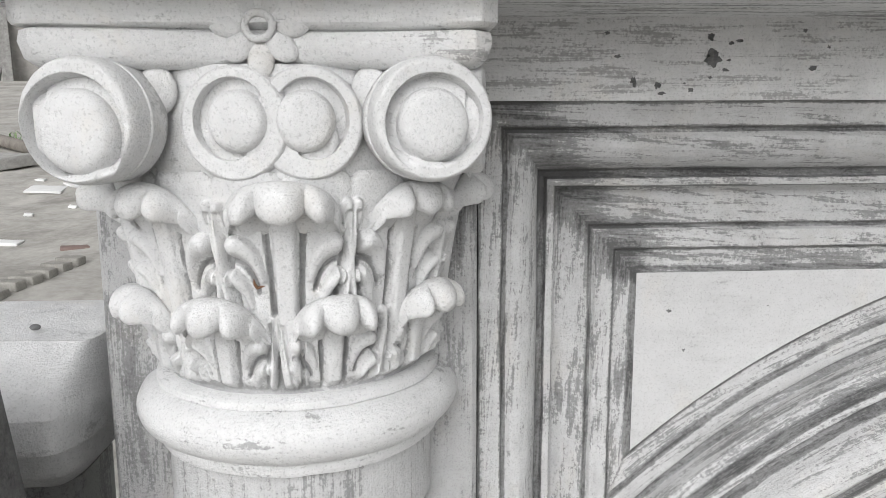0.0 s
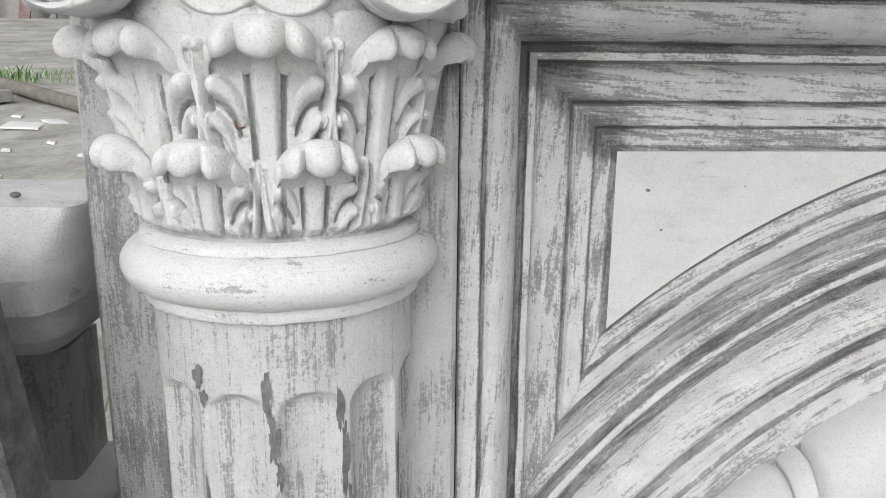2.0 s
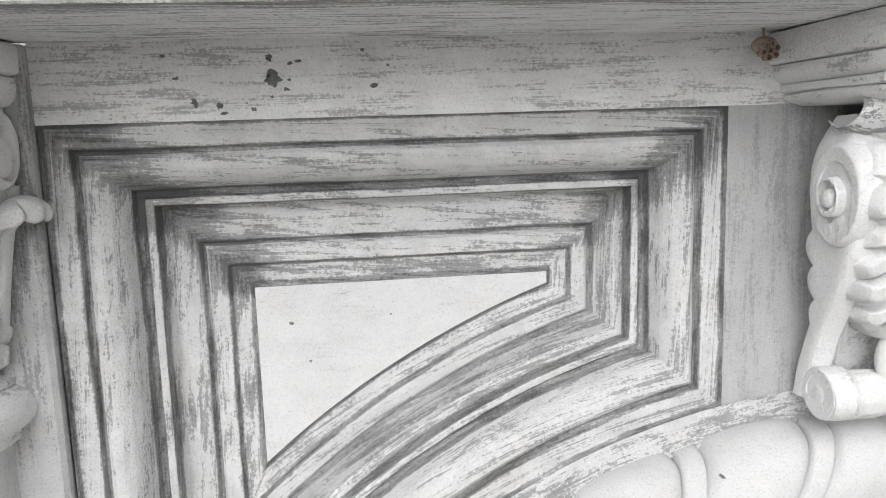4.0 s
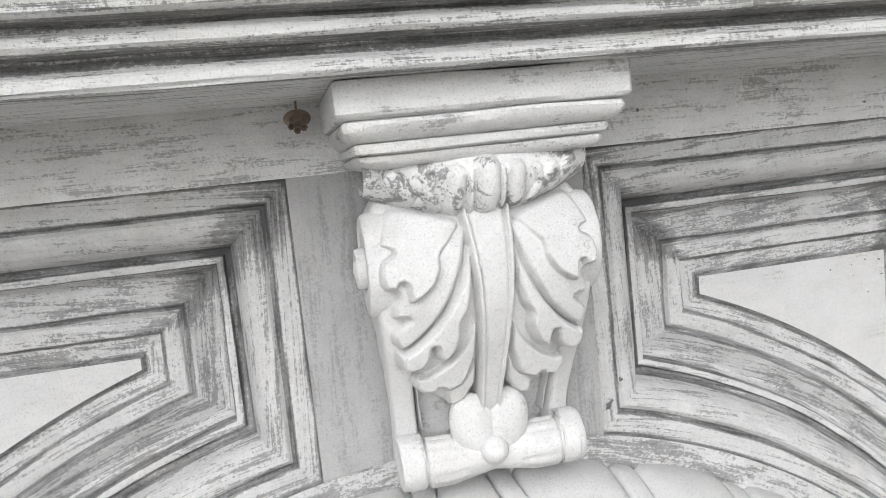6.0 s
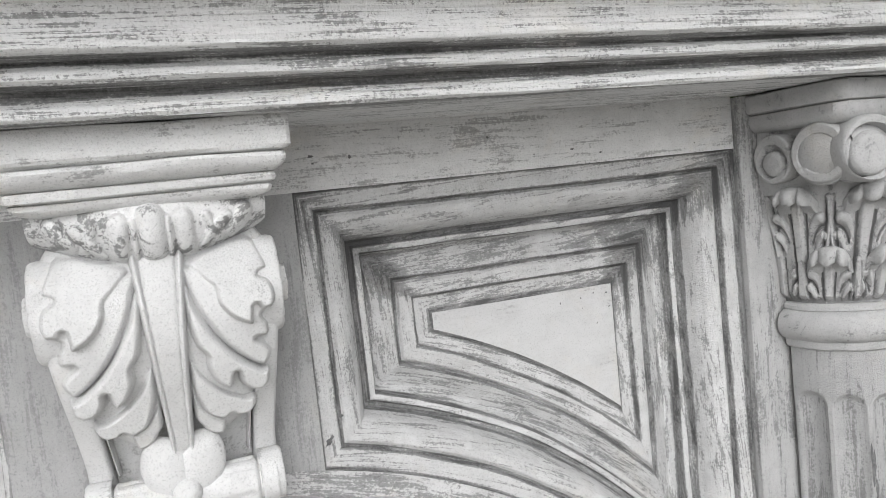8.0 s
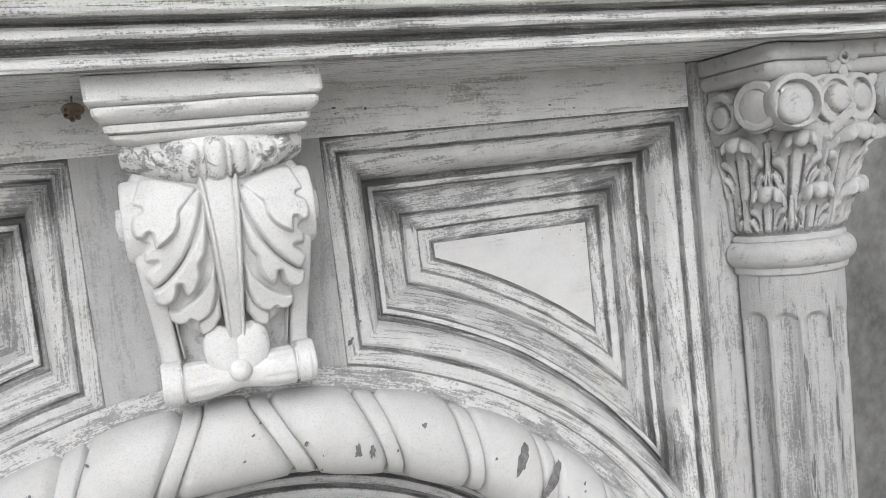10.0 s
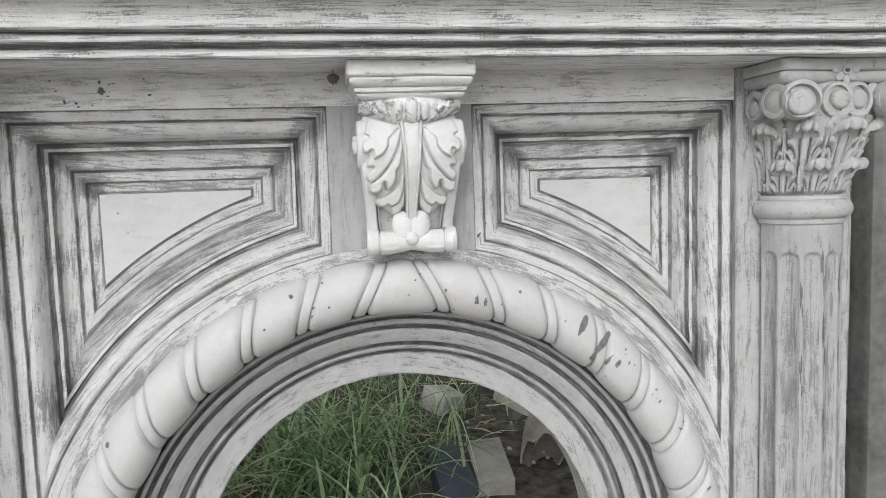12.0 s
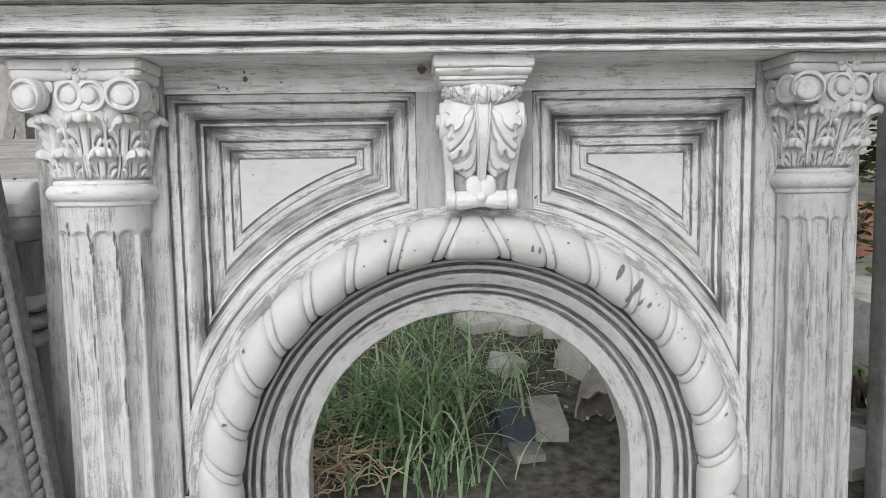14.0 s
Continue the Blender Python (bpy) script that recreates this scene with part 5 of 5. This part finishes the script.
TAN = plain_rough("grey_brown_paver", (0.22, 0.212, 0.195), (0.37, 0.36, 0.33), 14.0, 0.3, 0.002)
PALE = plain_rough("weathered_concrete", (0.34, 0.335, 0.32), (0.54, 0.53, 0.50), 14.0, 0.3, 0.002)
PAVERS = "paving blocks in the grass"
block("paving_block", "blue-grey slate paving block lying on rubble in grass", "paving block", on_ground(0.193, 0.745, 0.014), (11, 1, 3), (0.100, 0.20, 0.066), SLATE, 2, 0.003, 0.016, PAVERS)
block("paving_block", "pale grey paving block lying beside a slate one", "paving block", on_ground(0.302, 0.755, 0.020), (11, -2, -2), (0.098, 0.21, 0.066), TAN, 3, 0.003, 0.016, PAVERS)
block("paving_block", "grey paving block half sunk in the earth", "paving block", on_ground(0.213, 0.60, -0.018), (3, 2, 6), (0.085, 0.10, 0.07), CONCRETE, 4, 0.003, 0.016, PAVERS)
block("paving_block", "tilted pale paving block with sharp edges in the weeds", "paving block", on_ground(0.256, 1.28, 0.018), (14, 12, 40), (0.115, 0.105, 0.075), PALE, 5, 0.003, 0.016, PAVERS)
block("paving_block", "flat brown-grey paver lying in the weeds", "paving block", on_ground(0.225, 1.80, 0.025), (6, -3, 24), (0.22, 0.18, 0.055), PALE, 6, 0.003, 0.016, PAVERS)
block("paving_block", "flat tan paver lying in the weeds", "paving block", on_ground(0.370, 1.72, 0.030), (6, 3, 28), (0.17, 0.20, 0.055), PALE, 7, 0.003, 0.016, PAVERS)
block("paving_block", "flat grey paver overgrown by grass", "paving block", on_ground(-0.46, 1.42, 0.0), (0, 3, 12), (0.26, 0.22, 0.05), CONCRETE, 8, 0.003, 0.016, PAVERS)
block("kerb_stone", "grey concrete kerb piece resting on broken slabs", "kerb stone", on_ground(0.545, 1.33, 0.155), (0, 3, -12), (0.28, 0.17, 0.11), PALE, 9, 0.005, 0.02)
block("broken_slab", "broken slab standing on edge under the kerb piece", "broken slab", on_ground(0.515, 1.22, 0.05), (12, 6, 30), (0.06, 0.20, 0.16), PALE, 10, 0.004, 0.03)
block("boulder", "pale rough concrete lump by the upright slab", "boulder", on_ground(1.62, 1.28, 0.07), (8, 20, 20), (0.34, 0.26, 0.30), CONCRETE, 11, 0.03, 0.10)
block("broken_slab", "cracked flat stone lying on the earth", "broken slab", on_ground(1.12, 0.52, 0.006), (2, -4, 15), (0.24, 0.22, 0.045), STONE, 12, 0.008, 0.06)

rng = random.Random(4)
for k in range(44):
    x, y = rng.uniform(0.08, 0.55), rng.uniform(0.75, 1.9)
    s = rng.uniform(0.005, 0.010) * (2.0 if k % 9 == 0 else 1.0)
    t = thing("pebble", "small pale pebble lying on dark earth", "pebble", on_ground(x, y, s * 0.3), (rng.uniform(0, 40), rng.uniform(0, 40), rng.uniform(0, 90)), "pebbles in the rubble")
    part("stone", to_mesh(chunk((s * 1.6, s * 1.2, s), s * 0.3, k, 0.12, 1), "stone", PALE if k % 4 else STONE, 70), STONE, t)


def make_jar():
    """A broken clay jar lying with its jagged mouth towards the arch."""
    jar = thing("broken_jar", "broken pale clay jar lying on its side, dark inside", "jar", on_ground(0.490, 0.84, 0.060), (18, 0, -24))
    b = Build()
    na = 40
    def ring(r, y, jag=0.0):
        return [(r * math.cos(t), y + jag * (0.5 + noise.noise((math.cos(t) * 2, math.sin(t) * 2, 7)) + 0.9 * math.cos(t)), r * math.sin(t)) for t in np.linspace(0, 2 * math.pi, na, endpoint=False)]
    rows = [ring(0.064, -0.08, 0.045), ring(0.070, -0.01), ring(0.071, 0.05), ring(0.062, 0.10), ring(0.04, 0.12), ring(0.001, 0.125), ring(0.001, 0.118), ring(0.035, 0.114), ring(0.056, 0.095), ring(0.065, 0.05), ring(0.064, -0.01), ring(0.058, -0.078, 0.045), ring(0.064, -0.08, 0.045)]
    b.grid(rows, wrap=True, flip=True)
    part("body", b, CLAY, jar, "", 40)


CLAY = plain_rough("pale_clay", (0.16, 0.15, 0.13), (0.36, 0.33, 0.29), 16.0, 0.4, 0.002)
make_jar()


def make_pot():
    pot = thing("flower_pot", "dusty terracotta flower pot among dark leaves", "flower pot", on_ground(2.72, 3.1, 0.0))
    prof = [(0.10, 0.0), (0.155, 0.26), (0.175, 0.27), (0.178, 0.33), (0.160, 0.335), (0.15, 0.28), (0.09, 0.02)]
    b = Build().grid([[(r * math.cos(t), r * math.sin(t), z) for t in np.linspace(0, 2 * math.pi, 36, endpoint=False)] for r, z in prof], wrap=True)
    b.poly([(0.10 * math.cos(t), 0.10 * math.sin(t), 0.0) for t in np.linspace(0, 2 * math.pi, 36, endpoint=False)])
    part("body", b, TERRA, pot, "", 40)


make_pot()


# ---- grass, weeds, roots ----
def leaf_material(name, a, b, trans=0.25):
    mat, tree, bsdf = nodes_of(name)
    geo = tree.nodes.new("ShaderNodeNewGeometry")
    tone = ramp(tree, geo.outputs["Random Per Island"], [(0.0, a), (1.0, b)])
    streaks = ramp(tree, noise_node(tree, coords(tree, "Object", (60, 60, 60)), 1.0, 3), [(0.3, 0.75), (0.7, 1.15)])
    link(tree, mix(tree, 1.0, tone, streaks, "MULTIPLY"), bsdf.inputs["Base Color"])
    bsdf.inputs["Roughness"].default_value, bsdf.inputs["Specular IOR Level"].default_value = 0.5, 0.25
    # light that comes through the thin leaf
    through_leaf = tree.nodes.new("ShaderNodeBsdfTranslucent")
    link(tree, mix(tree, 1.0, tone, (1.15, 1.2, 0.8), "MULTIPLY"), through_leaf.inputs["Color"])
    both = tree.nodes.new("ShaderNodeMixShader")
    both.inputs[0].default_value = trans
    link(tree, bsdf.outputs[0], both.inputs[1])
    link(tree, through_leaf.outputs[0], both.inputs[2])
    link(tree, both.outputs[0], tree.nodes["Material Output"].inputs["Surface"])
    return mat


GRASS = leaf_material("long_grass", (0.06, 0.15, 0.06), (0.56, 0.70, 0.47), 0.42)
WEED = leaf_material("weed_leaves", (0.10, 0.17, 0.055), (0.44, 0.52, 0.26), 0.35)
STRAW = leaf_material("dry_straw", (0.32, 0.20, 0.11), (0.80, 0.68, 0.48), 0.0)
# leaves coloured near black to carry the deep shade behind the mantel
HEDGE = leaf_material("shade_dark_leaves", (0.012, 0.022, 0.010), (0.08, 0.10, 0.03), 0.2)


def blade(b, root, lean, height, width, bend, rng, segs=7):
    side = Vector((-lean.y, lean.x, 0)).normalized()
    twist = rng.uniform(-0.7, 0.7)
    left, right = [], []
    for k in range(segs + 1):
        f = k / segs
        p = root + Vector((0, 0, height * (f - bend * 0.45 * f * f * f))) + lean * (height * (0.15 * f + bend * 0.75 * f * f))
        w = width * (1 - f) ** 0.6 * (0.55 + 0.9 * min(1.0, f * 3) * 0.5)
        s = (side * math.cos(twist * f) + Vector((0, 0, 1)) * math.sin(twist * f) * 0.4) * w
        mid = p + Vector((0, 0, -w * 0.25))
        left.append(p - s)
        right.append(p + s)
        if k == 0:
            mids = [mid]
        else:
            mids.append(mid)
    b.grid([[tuple(l), tuple(m), tuple(r)] for l, m, r in zip(left, mids, right)])


def make_grass():
    rng = random.Random(11)
    b = Build()
    def tuft(x, y, n, h, spread, wide):
        for _ in range(n):
            a = rng.uniform(0, 2 * math.pi)
            px, py = x + rng.gauss(0, spread), y + rng.gauss(0, spread)
            if py < 0.17:
                continue
            root = Vector((px, py, ground_height(px, py) - 0.005))
            height = h * rng.uniform(0.55, 1.15)
            blade(b, root, Vector((math.cos(a), math.sin(a), 0)), height, wide * rng.uniform(0.6, 1.2), rng.uniform(0.25, 1.7), rng)
    for x, y, n, h in [(-0.10, 0.72, 70, 0.42), (-0.07, 0.85, 70, 0.44), (-0.20, 0.85, 70, 0.40), (-0.09, 0.62, 55, 0.34), (-0.28, 0.70, 45, 0.32), (-0.12, 1.00, 34, 0.32), (-0.30, 1.02, 20, 0.24), (-0.03, 0.98, 26, 0.26), (-0.06, 0.48, 30, 0.22), (-0.12, 0.52, 40, 0.26),
                       (-0.40, 0.92, 16, 0.22), (-0.02, 1.18, 20, 0.24), (0.03, 0.56, 10, 0.2), (-0.48, 1.2, 24, 0.26)]:
        tuft(x, y, int(n * 1.0), h * 0.82, 0.10, 0.0062)
    for x, y, n, h in [(0.40, 1.42, 26, 0.20), (0.16, 1.10, 22, 0.2), (0.27, 1.06, 12, 0.16), (0.33, 1.22, 16, 0.2), (0.12, 1.45, 26, 0.22), (-0.12, 1.50, 40, 0.26), (-0.3, 1.6, 40, 0.26), (0.08, 1.9, 40, 0.24), (0.5, 1.95, 30, 0.2), (-0.2, 2.1, 40, 0.24), (0.3, 2.2, 40, 0.26), (0.62, 1.7, 30, 0.2), (0.55, 1.05, 6, 0.2)]:
        tuft(x, y, int(n * 1.3), h, 0.09, 0.0038)
    # spreading short grass behind
    for _ in range(2200):
        x, y = rng.uniform(-1.3, 1.1), rng.uniform(0.95, 3.6)
        if x > 0.15 and rng.random() < 0.55:
            continue
        a = rng.uniform(0, 2 * math.pi)
        blade(b, Vector((x, y, ground_height(x, y) - 0.004)), Vector((math.cos(a), math.sin(a), 0)), rng.uniform(0.05, 0.16), 0.0024, rng.uniform(0.3, 1.0), rng, 4)
    for _ in range(160):
        x, y = -4.3 + rng.gauss(0, 0.22), 7.6 + rng.gauss(0, 0.2)
        a = rng.uniform(0, 2 * math.pi)
        blade(b, Vector((x, y, ground_height(x, y))), Vector((math.cos(a), math.sin(a), 0)), rng.uniform(0.06, 0.2), 0.012, 0.5, rng, 4)
    ob = new("grass", b.mesh("grass", GRASS, 180))
    tagged(ob, "long arching green grass blades growing from the earth", "grass", kind="stuff")


make_grass()


def leaf_shape(b, centre, direction, up, length, width):
    d, u = direction.normalized(), up.normalized()
    s = d.cross(u).normalized()
    rows = []
    for k in range(5):
        f = k / 4
        w = width * math.sin(math.pi * (0.12 + 0.88 * f) ** 0.8) * (1 if k < 4 else 0.05)
        p = centre + d * length * f - u * length * 0.18 * f * f
        rows.append([tuple(p - s * w), tuple(p - u * w * 0.25), tuple(p + s * w)])
    b.grid(rows)


def make_weeds():
    rng = random.Random(5)
    b = Build()
    for _ in range(2600):
        x, y = rng.uniform(-1.2, 0.9), rng.uniform(0.9, 3.4)
        if x > 0.16 and y < 1.9 and rng.random() < 0.8:
            continue
        h = rng.uniform(0.01, 0.09) * (1.0 if x < 0.1 else 0.6)
        a, e = rng.uniform(0, 2 * math.pi), rng.uniform(-0.1, 0.7)
        leaf_shape(b, Vector((x, y, ground_height(x, y) + h)), Vector((math.cos(a), math.sin(a), e)), Vector((0, 0, 1)), rng.uniform(0.012, 0.032), rng.uniform(0.004, 0.009))
    tagged(new("weeds", b.mesh("weeds", WEED, 180)), "low leafy weeds spreading over the yard behind", "weeds", kind="stuff")


make_weeds()


def make_straw():
    rng = random.Random(8)
    b = Build()
    for k in range(90):
        x, y = -0.33 + rng.gauss(0, 0.09), 0.42 + abs(rng.gauss(0, 0.20))
        z = ground_height(x, y) + rng.uniform(0.01, 0.09)
        a = rng.uniform(0, 2 * math.pi)
        pts = []
        for j in range(9):
            pts.append((x, y, max(z, ground_height(x, y) + 0.002)))
            a += rng.uniform(-0.6, 0.6)
            x, y, z = x + 0.022 * math.cos(a), max(0.14, y + 0.022 * math.sin(a)), z + rng.uniform(-0.012, 0.010)
        t = tube(pts, [0.0028 * (1 - 0.06 * j) for j in range(9)], 5, False)
        b = joined(b, t)
    for k in range(110):
        x, y = rng.uniform(-0.5, 0.4), rng.uniform(0.7, 2.4)
        a = rng.uniform(0, 6.28)
        z = ground_height(x, y) + rng.uniform(0.006, 0.06)
        pts = [(x + 0.03 * j * math.cos(a + 0.1 * j), y + 0.03 * j * math.sin(a + 0.1 * j), z + rng.uniform(-0.008, 0.008)) for j in range(4)]
        b = joined(b, tube(pts, 0.0018, 4, False))
    tagged(new("dry_roots", b.mesh("dry_roots", STRAW, 80)), "tangle of pale dry roots and straw on the earth", "roots", kind="stuff")


make_straw()


def make_bush(x0, y0, wide, deep, tall, n, seed, label, mat, size):
    rng = random.Random(seed)
    bush = thing("bush", label, "bush", on_ground(x0, y0, 0.0))
    b = Build()
    for k in range(n):
        a, r = rng.uniform(0, 6.28), rng.random() ** 0.4
        p = Vector((wide * r * math.cos(a), deep * r * math.sin(a), tall * (0.08 + 0.92 * rng.random() ** 0.8)))
        p += Vector(noise.noise_vector(p * 1.5)) * 0.25 * wide
        d = Vector((math.cos(a), math.sin(a), rng.uniform(-0.6, 0.6)))
        leaf_shape(b, p, d, Vector((rng.uniform(-0.4, 0.4), rng.uniform(-0.4, 0.4), 1)), size * rng.uniform(0.6, 1.3), size * 0.3)
    part("foliage", b, mat, bush, "", 180)
    for k in range(5):
        a = 1.26 * k
        part("stem", tube([(0.05 * math.cos(a), 0.05 * math.sin(a), -0.02), (0.2 * wide * math.cos(a), 0.2 * deep * math.sin(a), tall * 0.4), (0.5 * wide * math.cos(a), 0.5 * deep * math.sin(a), tall * 0.8)], [0.02, 0.014, 0.005], 6), BARK, bush)


BARK = plain_rough("bark", (0.06, 0.05, 0.04), (0.14, 0.12, 0.10), 30.0, 0.6, 0.004)
make_bush(4.6, 5.2, 1.1, 0.8, 2.6, 3800, 3, "dense bush behind the mantel, deep shade put into its dark leaves", HEDGE, 0.13)
make_bush(1.36, 0.86, 0.10, 0.08, 0.13, 24, 9, "low broad-leaved plant at the foot of the slab", WEED, 0.07)
make_bush(2.45, 2.75, 0.26, 0.22, 0.40, 260, 12, "small leafy shrub with dusty leaves in a shade-dark colour", HEDGE, 0.06)

# ---- the yard behind on the left ----
PAPER = plain_rough("white_scrap", (0.68, 0.68, 0.67), (0.80, 0.80, 0.79), 8.0, 0.1, 0.002)
LOG = plain_rough("weathered_pole", (0.14, 0.125, 0.11), (0.27, 0.25, 0.225), 10.0, 0.6, 0.006)
WALL = plain_rough("far_wall_plaster", (0.20, 0.19, 0.18), (0.40, 0.385, 0.36), 0.8, 0.3, 0.02)
BRICKY = plain_rough("reddish_planks", (0.15, 0.11, 0.10), (0.27, 0.20, 0.18), 3.0, 0.3, 0.01)
for k, (x, y, w, h, turn) in enumerate([(-3.13, 5.00, 0.24, 0.30, 12), (-2.98, 5.15, 0.13, 0.20, 40), (-2.78, 3.60, 0.26, 0.10, 4), (-3.35, 5.4, 0.07, 0.06, 0), (-2.89, 4.21, 0.05, 0.05, 20), (-2.38, 4.04, 0.04, 0.05, 0), (-2.72, 4.45, 0.05, 0.05, 10)]):
    block("paper_scrap", "crumpled white scrap lying on trodden earth", "scrap", on_ground(x, y, 0.010), (4, 3, turn), (w, h, 0.016), PAPER, 40 + k, 0.003, 0.30, "white scraps in the yard")
for k in range(6):
    block("paving_tile", "worn grey tile set in a row across the yard", "tile", on_ground(-2.30 + 0.021 * k, 2.62 + 0.105 * k, 0.012), (0, 0, -10), (0.12, 0.075, 0.05), TAN, 60 + k, 0.008, 0.05, "row of tiles in the yard")
block("concrete_slab", "flat pale concrete slab let into the yard", "slab", on_ground(-4.55, 5.75, 0.03), (6, 0, -32), (1.1, 1.5, 0.10), STONE, 70, 0.01, 0.01)
block("brick", "broken red brick pressed into the earth", "brick", on_ground(-2.30, 3.45, -0.016), (0, 2, 25), (0.14, 0.08, 0.05), BRICKY, 72, 0.008, 0.05)


def make_pole():
    x0, y0 = -3.47, 6.11
    pole = thing("wooden_pole", "long weathered wooden pole lying on the ground", "pole", on_ground(x0, y0, 0.05))
    base = ground_height(x0, y0) + 0.05
    pts = []
    for k in range(13):
        x, y = x0 + 0.40 * (k - 7), y0 - 0.425 * (k - 7)
        pts.append((x - x0, y - y0, 0.11 * y - base + 0.065))
    part("shaft", tube(pts, [0.066 - 0.001 * k for k in range(13)], 12), LOG, pole, "", 60)


make_pole()


def make_far_wall():
    b = Build()
    z = ground_height(-6, 21)
    b.box((-60, 21.0, z - 3.0), (60, 21.4, z + 4.5))
    tagged(new("wall_north", b.mesh("wall_north", WALL, 30)), "grey-brown wall closing the far side of the yard", "wall", kind="structure")
    rng = random.Random(2)
    for k in range(4, 9):
        x = -14.5 + 0.75 * k + rng.uniform(-0.2, 0.2)
        t = thing("leaning_plank", "reddish weathered plank leaning on the far wall", "plank", (x, 20.4, ground_height(x, 20.4) - 0.05), (-12, rng.uniform(-8, 8), 0), "planks on the far wall")
        part("board", Build().box((-0.14, -0.04, 0), (0.14, 0.04, 2.9)), CONCRETE if k % 3 else BRICKY, t)


make_far_wall()
